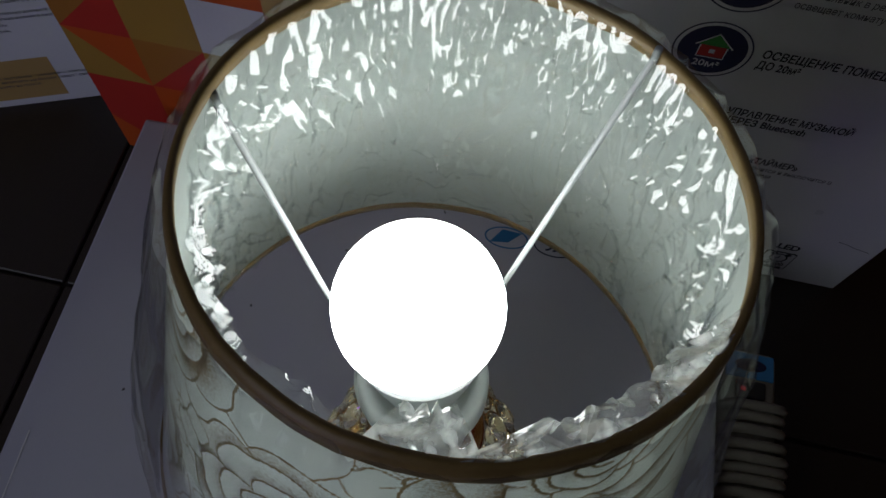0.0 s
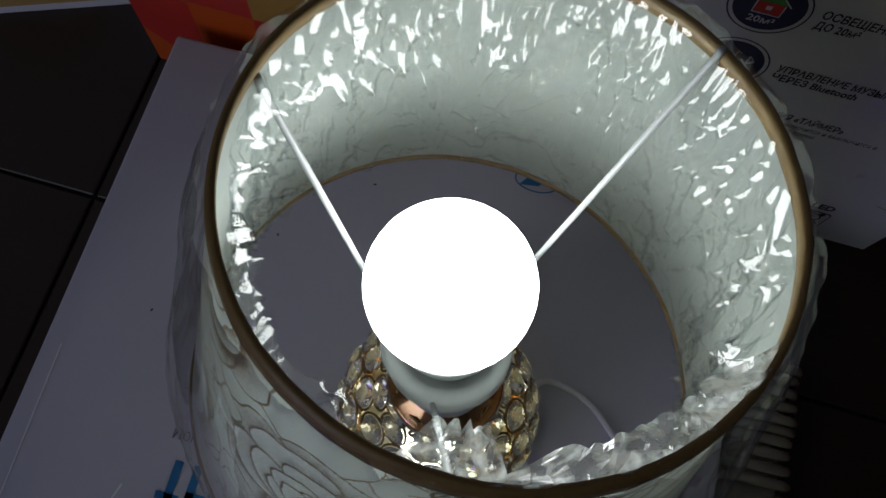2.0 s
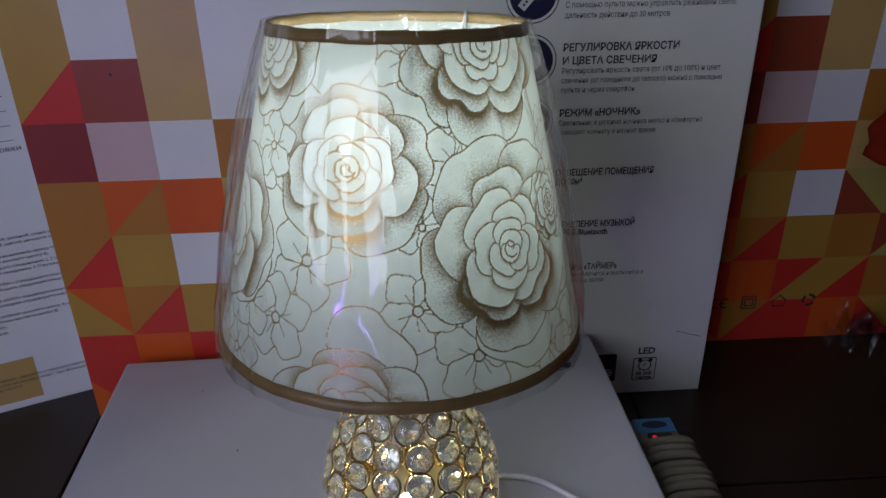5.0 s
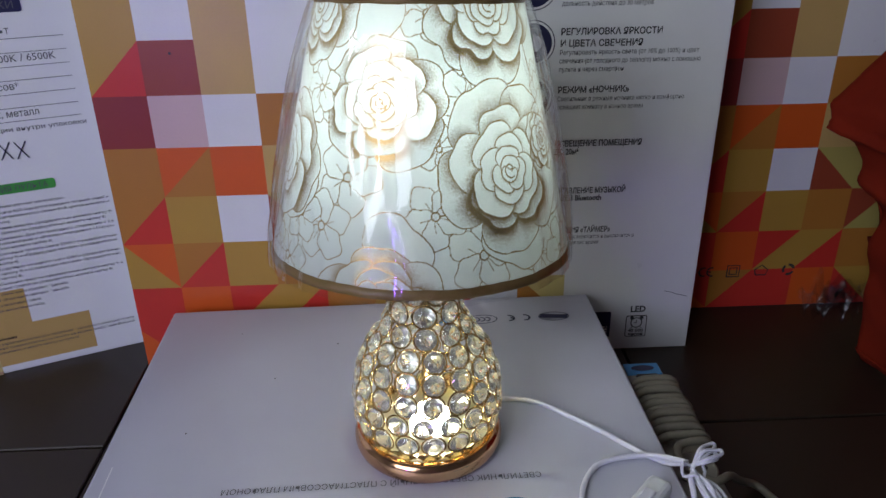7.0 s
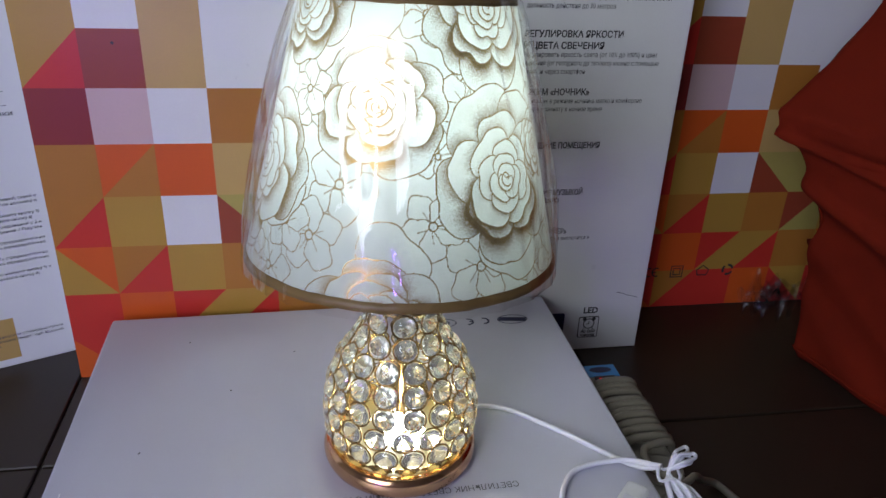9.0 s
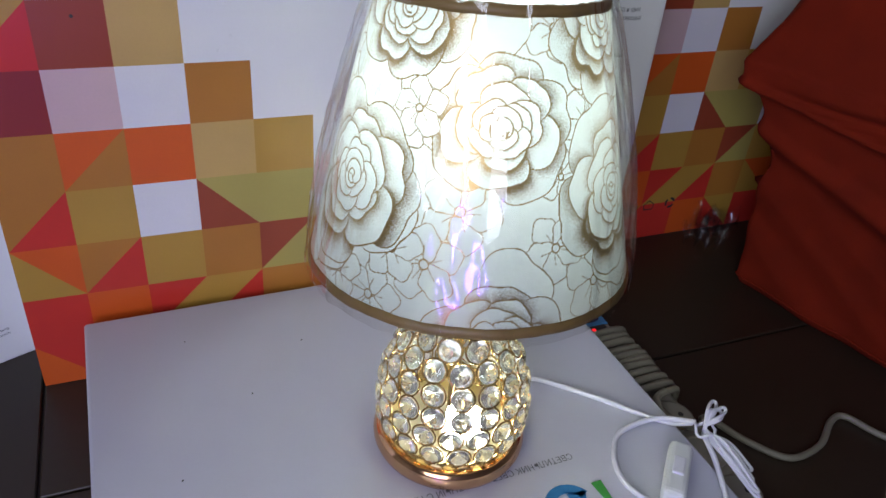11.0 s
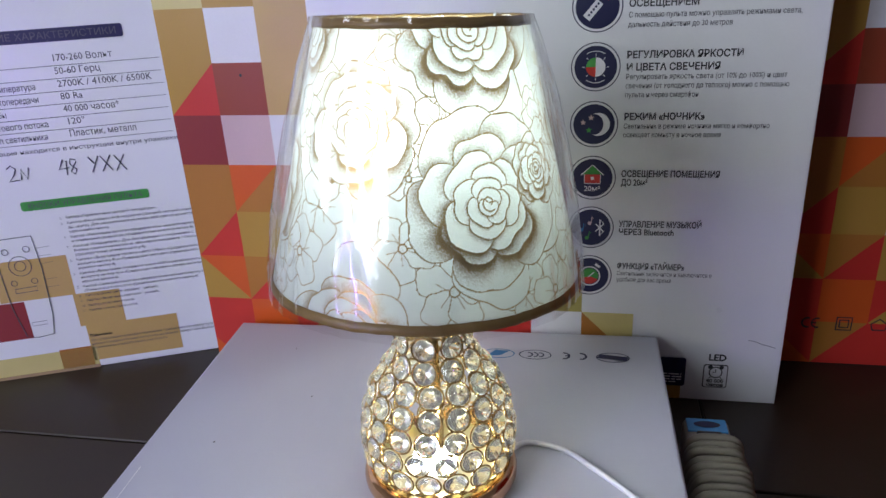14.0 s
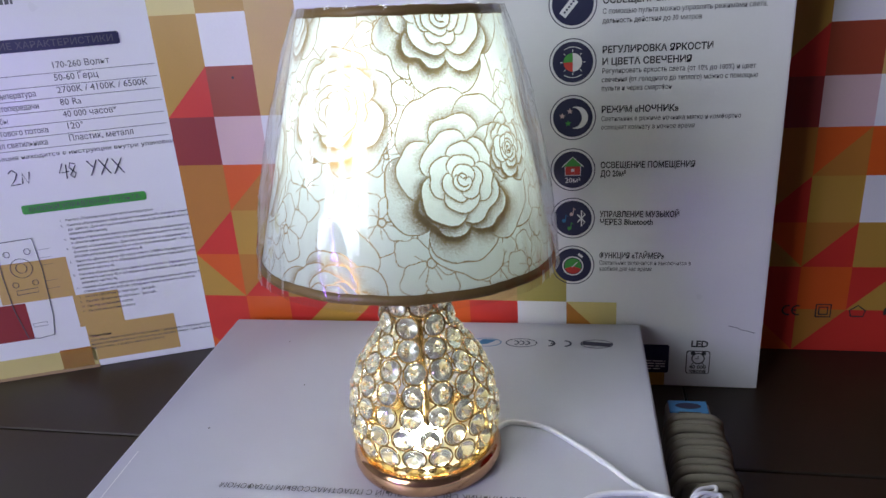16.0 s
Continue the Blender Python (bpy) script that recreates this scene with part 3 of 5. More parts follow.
def feature_words(box1):
    tx = 0.497
    heads = [
        (0.4545, "ДИСТАНЦИОННОЕ УПРАВЛЕНИЕ", 0.143), (0.4425, "ОСВЕЩЕНИЕМ", 0.064), (0.394, "РЕГУЛИРОВКА ЯРКОСТИ", 0.108), (0.382, "И ЦВЕТА СВЕЧЕНИЯ", 0.088),
        (0.3325, "РЕЖИМ «НОЧНИК»", 0.078), (0.272, "ОСВЕЩЕНИЕ ПОМЕЩЕНИЯ", 0.098), (0.2625, "ДО 20м²", 0.027), (0.2155, "УПРАВЛЕНИЕ МУЗЫКОЙ", 0.085), (0.2065, "ЧЕРЕЗ Bluetooth", 0.057), (0.166, "ФУНКЦИЯ «ТАЙМЕР»", 0.071)]
    for z, text, w in heads:
        lettering("heading", text, tx, z, 0.0069, BLACK_INK, box1, bold=0.00024, width=w)
    body = [
        (0.4325, "С помощью пульта можно управлять режимами света,", 0.156), (0.4235, "дальность действия до 30 метров", 0.096), (0.3735, "Регулировать яркость света (от 10% до 100%) и цвет", 0.15), (0.3645, "свечения (от холодного до теплого) можно с помощью", 0.153), (0.3555, "пульта и через смартфон", 0.07),
        (0.3235, "Светильник в режиме ночника мягко и комфортно", 0.14), (0.3145, "освещает комнату в ночное время", 0.095), (0.158, "Светильник включится и выключится в", 0.1), (0.1505, "удобное для вас время", 0.058)]
    for z, text, w in body:
        lettering("small_print", text, tx, z, 0.0052, GREY_INK, box1, bold=0.00003, width=w)
    lettering("caption", "LED", 0.603, 0.0545, 0.0085, BLACK_INK, box1, bold=0.0004, width=0.019)
    # clock badge
    bm = rounded(0.5985, 0.6255, 0.0185, 0.0495, 0.003, y=-0.0006)
    badge = part("life_badge", bm, BLACK_INK, box1, "badge with an alarm clock")
    part("badge_field", rounded(0.5996, 0.6244, 0.0196, 0.0484, 0.0025, y=-0.001), INK["white"], badge)
    bm = ring(0.612, 0.0395, 0.0062, 0.0076, 28, y=-0.0014)
    stroke([(0.612, 0.0435), (0.612, 0.0393), (0.6088, 0.0393)], 0.001, bm, -0.0014)
    disc(0.606, 0.0463, 0.0026, 12, bm, -0.0013)
    disc(0.618, 0.0463, 0.0026, 12, bm, -0.0013)
    stroke([(0.607, 0.0335), (0.605, 0.031)], 0.001, bm, -0.0014)
    stroke([(0.617, 0.0335), (0.619, 0.031)], 0.001, bm, -0.0014)
    part("alarm_clock", bm, BLACK_INK, badge)
    lettering("caption", "40 000", 0.6025, 0.0258, 0.0050, BLACK_INK, badge, y=-0.0014, bold=0.0002, width=0.019)
    lettering("caption", "часов", 0.6028, 0.0205, 0.0046, BLACK_INK, badge, y=-0.0014, bold=0.0003, width=0.0185)
    badge2 = part("dark_badge", rounded(0.545, 0.579, 0.019, 0.0565, 0.003, y=-0.0012), NAVY, box1, "dark navy badge")
    bars(0.549, 0.034, 0.026, 4, 0.0035, 0.0016, INK["white"], badge2, 5, y=-0.0016)
    # pen scratch and scuffs
    part("scratch", stroke([(0.643, 0.083), (0.652, 0.081), (0.658, 0.078), (0.664, 0.077), (0.672, 0.0745)], 0.0007, y=-0.0006), GREY_INK, box1)


def main_carton():
    ob = carton("light_carton", pose(-0.343, 0.2478, 0, -0.3), 0.680, 0.088, 0.70, "white carton printed with orange mosaic and feature icons, standing upright")
    mosaic(ob, 0.680, 0.70)
    feature_icons(ob)
    feature_words(ob)
    part("nail_hole", disc(S * 1.55, S * 6.68, 0.0016, 12, y=-0.0008), DARK_PLASTIC, ob)
    return ob


def symbols(parent, x, z):
    bm = bmesh.new()
    ring(x + 0.004, z, 0.0052, 0.0074, 16, bm, -0.0008, radians(70), radians(290))
    ring(x + 0.015, z, 0.0052, 0.0074, 16, bm, -0.0008, radians(70), radians(290))
    stroke([(x + 0.0085, z), (x + 0.014, z)], 0.0022, bm, -0.0008)
    part("mark", bm, BLACK_INK, parent)
    bm = bmesh.new()
    for h in (0.0085, 0.005):
        stroke([(x + 0.045 - h, z - h), (x + 0.045 + h, z - h), (x + 0.045 + h, z + h), (x + 0.045 - h, z + h), (x + 0.045 - h, z - h)], 0.0019, bm, -0.0008)
    part("mark", bm, BLACK_INK, parent)
    part("mark", stroke([(x + 0.077, z - 0.007), (x + 0.091, z - 0.007), (x + 0.093, z + 0.001), (x + 0.084, z + 0.008), (x + 0.075, z + 0.001), (x + 0.077, z - 0.007)], 0.0018, y=-0.0008), BLACK_INK, parent)
    bm = bmesh.new()
    for k in range(3):
        ring(x + 0.122, z, 0.0055, 0.0090, 8, bm, -0.0008, radians(120 * k + 10), radians(120 * k + 95))
    part("mark", bm, BLACK_INK, parent)


def back_carton():
    ob = carton("light_carton", pose(0.3395, 0.343, 0, 0, 0, 0.0), 0.680, 0.10, 0.70, "carton printed with orange mosaic, standing half behind another")
    mosaic(ob, 0.680, 0.70, 0.006)
    symbols(ob, 0.044, 0.057)
    return ob


def spec_carton():
    ob = carton("light_carton", pose(-0.378, 0.302, 0, -2.5, 0, 22.6) @ Matrix.Translation((-0.55, 0, 0)), 0.583, 0.10, 0.66, "white carton with printed technical data and pen writing, standing askew")
    names = list(PAINT)
    bm = bmesh.new()
    for x0, x1, z0, z1, c in ((0.0, 0.398, 0.001, 0.030, "pale"), (0.352, 0.392, 0.001, 0.032, "amber"), (0.392, 0.507, 0.010, 0.062, "tan"), (0.386, 0.443, 0.062, 0.108, "tan"), (0.300, 0.390, 0.108, 0.163, "tan"), (0.270, 0.327, 0.055, 0.107, "maroon"), (0.2, 0.272, 0.030, 0.110, "gold"), (0.10, 0.30, 0.163, 0.22, "pale")):
        f = bm.faces.new([bm.verts.new(p) for p in ((x0, -0.00018, z0), (x1, -0.00018, z0), (x1, -0.00018, z1), (x0, -0.00018, z1))])
        f.material_index = names.index(c)
    part("mosaic_print", bm, [INK[k] for k in names], ob, "faded gold and brown squares")
    bars(0.352, 0.4765, 0.115, 1, 0.01, 0.0085, GREY_INK, ob, 3)
    lettering("caption", "белый свет", 0.3975, 0.4975, 0.0058, GREY_INK, ob, width=0.038)
    bar = part("heading_bar", rounded(0.298, 0.5130, 0.4222, 0.4372, 0.003, y=-0.0008), NAVY, ob, "dark blue heading bar")
    lettering("heading", "ТЕХНИЧЕСКИЕ ХАРАКТЕРИСТИКИ", 0.305, 0.4260, 0.0078, GREY_INK, bar, y=-0.0014, width=0.200)
    rows = [("Напряжение", "170-260 Вольт", 0.065), ("Частота", "50-60 Герц", 0.0505), ("Цветовая температура", "2700K / 4100K / 6500K", 0.106), ("Индекс цветопередачи", "80 Ra", 0.0245), ("Срок службы", "40 000 часов*", 0.063), ("Угол светового потока", "120°", 0.0185), ("Материал светильника", "Пластик, металл", 0.0760)]
    for k, (a, b, w) in enumerate(rows):
        z = 0.4003 - 0.0148 * k
        wide = 0.0043 * len(a)
        if k > 1:
            lettering("caption", a, 0.3175, z - 0.0012, 0.0074, GREY_INK, ob, width=wide)
        lettering("caption", b, 0.4287, z, 0.0080, GREY_INK, ob, width=w)
        part("ruled_line", stroke([(0.20, z - 0.0052), (0.5475, z - 0.0052)], 0.0006, y=-0.0007), GREY_INK, ob)
    lettering("small_print", "Дополнительная информация находится в инструкции внутри упаковки", 0.235, 0.2955, 0.0052, GREY_INK, ob, width=0.316)

    def pen(strokes, x, z, s):
        bm = bmesh.new()
        for st in strokes:
            stroke([(x + a * s, z + b * s) for a, b in st], 0.0013, bm, -0.0009)
        part("pen_stroke", bm, PEN_INK, ob)
    g, base = 0.0195, 0.2640
    pen([[(0, .8), (.25, 1), (.5, .75), (.35, .4), (0, 0), (.6, .05)]], 0.3497, base, g)
    pen([[(0, 0), (.1, .75), (.4, 0), (.6, .8)]], 0.3635, base + 0.001, g * 0.9)
    pen([[(.3, 1), (0, .4), (.6, .45)], [(.5, .9), (.4, 0)]], 0.4080, base + 0.001, g)
    pen([[(.5, .9), (.2, 1), (.1, .7), (.45, .3), (.3, 0), (.1, .2), (.5, .8)]], 0.4190, base + 0.001, g)
    pen([[(0, 1), (.3, .55)], [(.6, 1), (.1, 0)]], 0.4430, base + 0.001, g)
    pen([[(0, 1), (.6, 0)], [(.6, 1), (0, 0)]], 0.4570, base + 0.001, g)
    pen([[(0, 1), (.6, 0)], [(.6, 1), (0, 0)]], 0.4730, base, g)
    bar = part("heading_bar", rounded(0.354, 0.5045, 0.2253, 0.2372, 0.003, y=-0.0008), GREEN_INK, ob, "green marked heading bar")
    lettering("heading", "КНОПКИ УПРАВЛЕНИЯ ПУЛЬТА", 0.362, 0.2280, 0.0066, GREY_INK, bar, y=-0.0014, width=0.134)
    keys = [
        ["Кнопка «Переключение цветовой температуры»."],
        ["Кнопка «Регулировка RGB подсветки (красный, зеленый, синий и", "др. цвета). Для автоматической смены RGB цветов нажмите и", "удерживайте кнопку."],
        ["Кнопка «Увеличение яркости» (предварительно нажмите кнопку 9)", "и «Увеличение громкости» (предварительно нажмите кнопку 8)."],
        ["Кнопка «соединения». Для беспроводного соединения с 2 и", "более светильниками и «Воспроизведение / Пауза»", "(предварительно нажмите кнопку 8)."],
        ["Кнопка «Включение теплого света 2700К» (предварительно", "нажмите кнопку 9) и «Предыдущая мелодия» (предварительно", "нажмите кнопку 8)."],
        ["Кнопка «Включение холодного света 6500К» (предварительно", "нажмите кнопку 9) и «Следующая мелодия» (предварительно", "нажмите кнопку 8)."],
        ["Кнопка «Снижение яркости» (предварительно нажмите кнопку 9) и", "«Уменьшение громкости» (предварительно нажмите кнопку 8)."],
        ["Кнопка «Включение звуковых функций»."], ["Кнопка «Включение световых функций»."], ["Кнопка включения света."], ["Кнопка выключения света."]]
    z = 0.2100
    for k, lines in enumerate(keys):
        lettering("caption", str(k + 1) + ".", 0.3935, z, 0.0030, GREY_INK, ob)
        for q, text in enumerate(lines):
            full = len(lines) > 1 and q < len(lines) - 1
            lettering("small_print", text, 0.4010, z - 0.0058 * q, 0.0034, GREY_INK, ob, width=0.1555 if full else 0.00252 * len(text))
        z -= 0.0058 * len(lines) + 0.0012
    lettering("small_print", "Примечание", 0.394, 0.0450, 0.0036, BLACK_INK, ob, bold=0.0001, width=0.028)
    for q, text in enumerate(("Для управления музыкой и звуковыми функциями с помощью пульта", "нужно предварительно включить на вашем смартфоне Bluetooth", "приложение, и нажать кнопку на пульте.")):
        lettering("small_print", text, 0.394, 0.0385 - 0.0056 * q, 0.0034, GREY_INK, ob, width=0.162 if q < 2 else 0.095)
    # drawing of the remote control
    bm = stroke([(0.312, 0.1925), (0.3561, 0.1936), (0.3590, 0.150), (0.3570, 0.085), (0.3521, 0.0574), (0.3330, 0.0550), (0.3200, 0.0580), (0.312, 0.100), (0.310, 0.150), (0.312, 0.1925)], 0.0011, y=-0.0009)
    for x, z, r in ((0.3215, 0.176, 0.0042), (0.3465, 0.177, 0.0042), (0.3345, 0.1555, 0.0135), (0.3345, 0.1555, 0.0070), (0.3225, 0.1335, 0.0040), (0.3465, 0.134, 0.0040)):
        ring(x, z, r - 0.0008, r, 24, bm, -0.0009)
    part("remote_drawing", bm, GREY_INK, ob, "line drawing of a remote control")
    part("remote_drawing", stroke([(0.3215, 0.1195), (0.3475, 0.1205), (0.3475, 0.1265), (0.3215, 0.1255), (0.3215, 0.1195)], 0.0009, y=-0.0009), GREY_INK, ob)
    part("remote_drawing", stroke([(0.330, 0.0720), (0.3475, 0.0725), (0.3475, 0.0775), (0.330, 0.0770), (0.330, 0.0720)], 0.0006, y=-0.0009), GREY_INK, ob)
    for z in (0.177, 0.166, 0.156, 0.134, 0.123):
        part("pointer_line", stroke([(0.358, z), (0.374, z + 0.0005)], 0.0004, y=-0.0009), GREY_INK, ob)
    part("torn_edge", box(0.0, 0.398, -0.0012, 0.0, 0.0, 0.004), RAW_CARD, ob, "torn brown cardboard edge")
    return ob


def flat_carton():
    """The white carton that lies on the floor under the lamp."""
    ob = tagged(empty("flat_carton", pose(-0.0405, -0.012, 0, 0, 0, 1.2)), "white carton lying flat under the lamp, slightly scuffed", "cardboard box", "cartons of ceiling lights")
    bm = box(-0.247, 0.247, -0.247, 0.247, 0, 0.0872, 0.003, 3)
    part("carton_body", bm, DIMMED_CARD, ob, "white coated cardboard")
    part("lid_seam", box(-0.2476, 0.2476, -0.2476, 0.2476, 0.058, 0.0588), GREY_INK, ob)

    def lay(x, y, turn=180):
        return pose(x, y, 0.0879, 0, 0, turn)
    lettering("caption", "СВЕТИЛЬНИК СВЕТОДИОДНЫЙ С ПЛАСТМАССОВЫМ ПЛАФОНОМ", 0, 0, 0.0064, GREY_INK, ob, m=lay(0.1335, -0.0560), width=0.266)
    # approval marks along the far edge
    for kind, x in (("cc", 0.154), ("ccc", 0.113), ("oval", 0.196), ("leaf", 0.073)):
        m = lay(x, 0.197)
        bm = bmesh.new()
        if kind == "cc":
            ring(-0.008, 0, 0.0046, 0.0070, 14, bm, 0, radians(80), radians(280))
            ring(0.010, 0, 0.0046, 0.0070, 14, bm, 0, radians(80), radians(280))
            stroke([(-0.001 + 0.006, 0), (0.0085, 0)], 0.0022, bm)
        else:
            n = 40
            inner = [bm.verts.new((0.0165 * math.cos(2 * math.pi * i / n), 0, 0.0085 * math.sin(2 * math.pi * i / n))) for i in range(n)]
            outer = [bm.verts.new((0.0178 * math.cos(2 * math.pi * i / n), 0, 0.0097 * math.sin(2 * math.pi * i / n))) for i in range(n)]
            for i in range(n):
                bm.faces.new((inner[i], inner[(i + 1) % n], outer[(i + 1) % n], outer[i]))
            if kind == "ccc":
                for d in (-0.006, 0, 0.006):
                    ring(d + 0.001, 0, 0.0032, 0.0049, 12, bm, 0, radians(80), radians(280))
            elif kind == "oval":
                flat([(-0.017, -0.002), (0.014, -0.006), (0.017, 0.002), (-0.014, 0.006)], bm)
            else:
                flat([(-0.012, -0.006), (0.004, -0.007), (0.013, 0.006), (-0.002, 0.004)], bm)
        mk = part("approval_mark", bm, NAVY if kind != "leaf" else TEAL_INK, ob)
        mk.matrix_basis = m @ pose(0, 0, 0, -90)
    # blue and green maker's emblem as plain shapes
    bm = ring(0, 0, 0.0135, 0.0225, 30, a0=radians(205), a1=radians(365))
    flat([(-0.019, -0.011), (-0.002, -0.013), (-0.003, -0.004), (-0.012, 0.001), (-0.016, -0.004)], bm)
    em = part("emblem", bm, TEAL_INK, ob, "blue curved emblem")
    em.matrix_basis = lay(0.1055, -0.106) @ pose(0, 0, 0, -90)
    em = part("emblem", flat([(0, 0), (0.010, 0.0), (0.006, 0.028), (0.001, 0.020)]), GREEN_INK, ob, "green swoosh")
    em.matrix_basis = lay(0.1430, -0.090) @ pose(0, 0, 0, -90)
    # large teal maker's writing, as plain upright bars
    bm = bmesh.new()
    for a, b, h in ((0.0, 0.006, 0.034), (0.015, 0.021, 0.024), (0.029, 0.035, 0.032)):
        flat([(a, 0), (b, 0), (b, h), (a, h)], bm)
    flat([(0.006, 0.018), (0.021, 0.018), (0.021, 0.024), (0.006, 0.024)], bm)
    flat([(0.025, 0.022), (0.041, 0.022), (0.041, 0.027), (0.025, 0.027)], bm)
    em = part("maker_mark", bm, TEAL_INK, ob, "teal printed bars")
    em.matrix_basis = lay(-0.0900, -0.0760) @ pose(0, 0, 0, -90)
    # pressed line along the edge and a rubbed streak
    for pts, w in (([(-0.232, -0.240), (-0.231, -0.12), (-0.233, -0.02)], 0.0011), ([(-0.168, -0.150), (-0.160, -0.118), (-0.155, -0.100)], 0.0014)):
        sc = part("scuff", stroke(pts, w), WHITE_CARD, ob, "pale rubbed line")
        sc.matrix_basis = Matrix.Translation((0, 0, 0.0876)) @ Matrix(((1, 0, 0, 0), (0, 0, 1, 0), (0, 1, 0, 0), (0, 0, 0, 1)))
    # specks of dirt
    rnd = random.Random(4)
    for x, y in ((-0.158, 0.19), (-0.05, 0.16), (-0.18, 0.02), (0.02, 0.21), (-0.11, 0.1)):
        sp = part("speck", flat([(0.0016 * rnd.uniform(.5, 1.2) * math.cos(k), 0.0008 * math.sin(k)) for k in range(6)]), DARK_PLASTIC, ob)
        sp.matrix_basis = pose(x, y, 0.0877, -90, 0, rnd.uniform(0, 180))
    return ob


# ---------------------------------------------------------------- the table lamp
TOP = 0.0876  # height of the carton's lid
AX, AY = 0.0005, -0.0115
SHADE_AT = pose(-0.0012, -0.0114, 0.2818, -5.7, 1.25, 0)
SHADE_H, R_LOW, R_HIGH = 0.1860, 0.1160, 0.0735


def shade_print(cols, rows):
    """The ink (0 to 1) of the rose print over the unrolled shade, cols round it and rows up it."""
    sheet = np.zeros((rows, cols))
    rnd = random.Random(3)

    def window(deg, hc, reach):
        """The piece of the sheet round a place: its ink, its coordinates and where it belongs."""
        c0, half = round(deg / 360 * cols), int(reach / 0.07 / (2 * math.pi) * cols) + 2
        js = np.arange(c0 - half, c0 + half + 1)
        i0, i1 = max(0, int((hc - reach) / SHADE_H * (rows - 1))), min(rows, int((hc + reach) / SHADE_H * (rows - 1)) + 2)
        d = (js / cols * 2 * np.pi - math.radians(deg))[None, :]
        h = (np.arange(i0, i1) / (rows - 1) * SHADE_H)[:, None]
        r = R_LOW + (R_HIGH - R_LOW) * (hc / SHADE_H) * 0.6 + (R_HIGH - R_LOW) * (h / SHADE_H) * 0.4
        where = np.ix_(np.arange(i0, i1), js % cols)
        return sheet[where], d * r, (h - hc) + 0 * d, where

    def flower(deg, hc, size, turn):
        ink, u, v, where = window(deg, hc, size * 1.2)
        rho, phi = np.hypot(u, v), np.arctan2(v, u)
        for k in range(5):
            a = turn + k * 2 * np.pi / 5
            cu, cv = 0.56 * size * math.cos(a), 0.56 * size * math.sin(a)
            du, dv = u - cu, v - cv
            al, ac = du * math.cos(a) + dv * math.sin(a), -du * math.sin(a) + dv * math.cos(a)
            ph = np.arctan2(ac, al)
            edge = size * 0.45 * (1 + 0.07 * np.cos(5 * ph + k) + 0.10 * np.cos(2 * ph))
            d = np.hypot(al, ac) - edge
            inside = d < 0
            ink[inside] = 0.0
            ink[np.abs(d) < 0.00042] = 0.72
            vein = inside & (np.abs(ac + 0.12 * al * math.sin(k * 2.1)) < 0.0004) & (al < -0.05 * size)
            ink[vein] = 0.6
        d = rho - 0.13 * size
        ink[d < 0] = 0.15
        ink[np.abs(d) < 0.0005] = 0.85
        sheet[where] = ink

    def petal(ink, rose_mask, u, v, a, radius, half, halo, tone, seed):
        """One rose petal: a wavy lobe at the bearing a, which darkens the petals that it lies on along its edge."""
        rho, phi = np.hypot(u, v), np.arctan2(v, u)
        d = (phi - a + np.pi) % (2 * np.pi) - np.pi
        x = d / half
        wob = 0.035 * np.sin(4.3 * x + seed) + 0.022 * np.sin(8.7 * x + 2.3 * seed)
        edge = radius * (1 - 0.42 * np.abs(x) ** 3.6 + 0.7 * wob - 0.05 * np.exp(-(x / 0.16) ** 2) * (1 if seed % 1 > 0.45 else -0.4))
        within = np.abs(x) < 1
        out = within & (rho >= edge) & rose_mask
        cast = tone * np.exp(-(np.clip(rho - edge, 0, 1) / halo) ** 1.2) * np.clip(1.25 - 0.5 * np.abs(x), 0, 1)
        ink[out] = np.maximum(ink, np.clip(cast, 0, 0.95))[out]
        inside = within & (rho < edge)
        side = 0.40 * tone * np.exp(-np.clip((1 - np.abs(x)) * half * rho, 0, 1) / (halo * 0.40)) * (rho < 0.9 * edge)
        ink[inside] = np.clip(side, 0, 0.8)[inside]
        rose_mask |= inside
        line = ((np.abs(rho - edge) < 0.00042) & within) | ((np.abs(np.abs(x) - 1) * half * rho < 0.00036) & (rho < edge))
        ink[line] = 0.92

    def rose(deg, hc, size, turn, squash=1.0):
        ink, u, v, where = window(deg, hc, size * 1.3)
        v = v / squash
        mask = np.zeros(ink.shape, bool)
        layers = ((1.02, 5, 0.05, 0.35), (0.78, 5, 0.15, 0.95), (0.58, 4, 0.11, 0.80), (0.41, 4, 0.06, 0.55), (0.28, 3, 0.045, 0.45), (0.16, 2, 0.04, 0.5))
        for li, (rad, n, halo, tone) in enumerate(layers):
            order = list(range(n))
            rnd.shuffle(order)
            for k in order:
                a = turn + li * 0.7 + 2 * math.pi * k / n + rnd.uniform(-0.2, 0.2)
                low = 0.72 + 0.5 * max(0.0, -math.sin(a))
                petal(ink, mask, u, v, a, size * rad * rnd.uniform(0.9, 1.1), math.pi / n * rnd.uniform(1.12, 1.4), size * halo, tone * low * rnd.uniform(0.85, 1.1), rnd.uniform(0, 9))
        rho, phi = np.hypot(u, v), np.arctan2(v, u)
        spiral = np.abs(rho - size * (0.03 + 0.012 * ((phi + turn) % (2 * np.pi)))) < 0.0005
        ink[spiral] = 0.9
        sheet[where] = ink

    def leafy(deg, hc, size, a, tone=0.8):
        ink, u, v, where = window(deg, hc, size * 1.25)
        petal(ink, np.zeros(ink.shape, bool), u, v, a, size, 0.85, size * 0.2, tone, rnd.uniform(0, 9))
        sheet[where] = ink

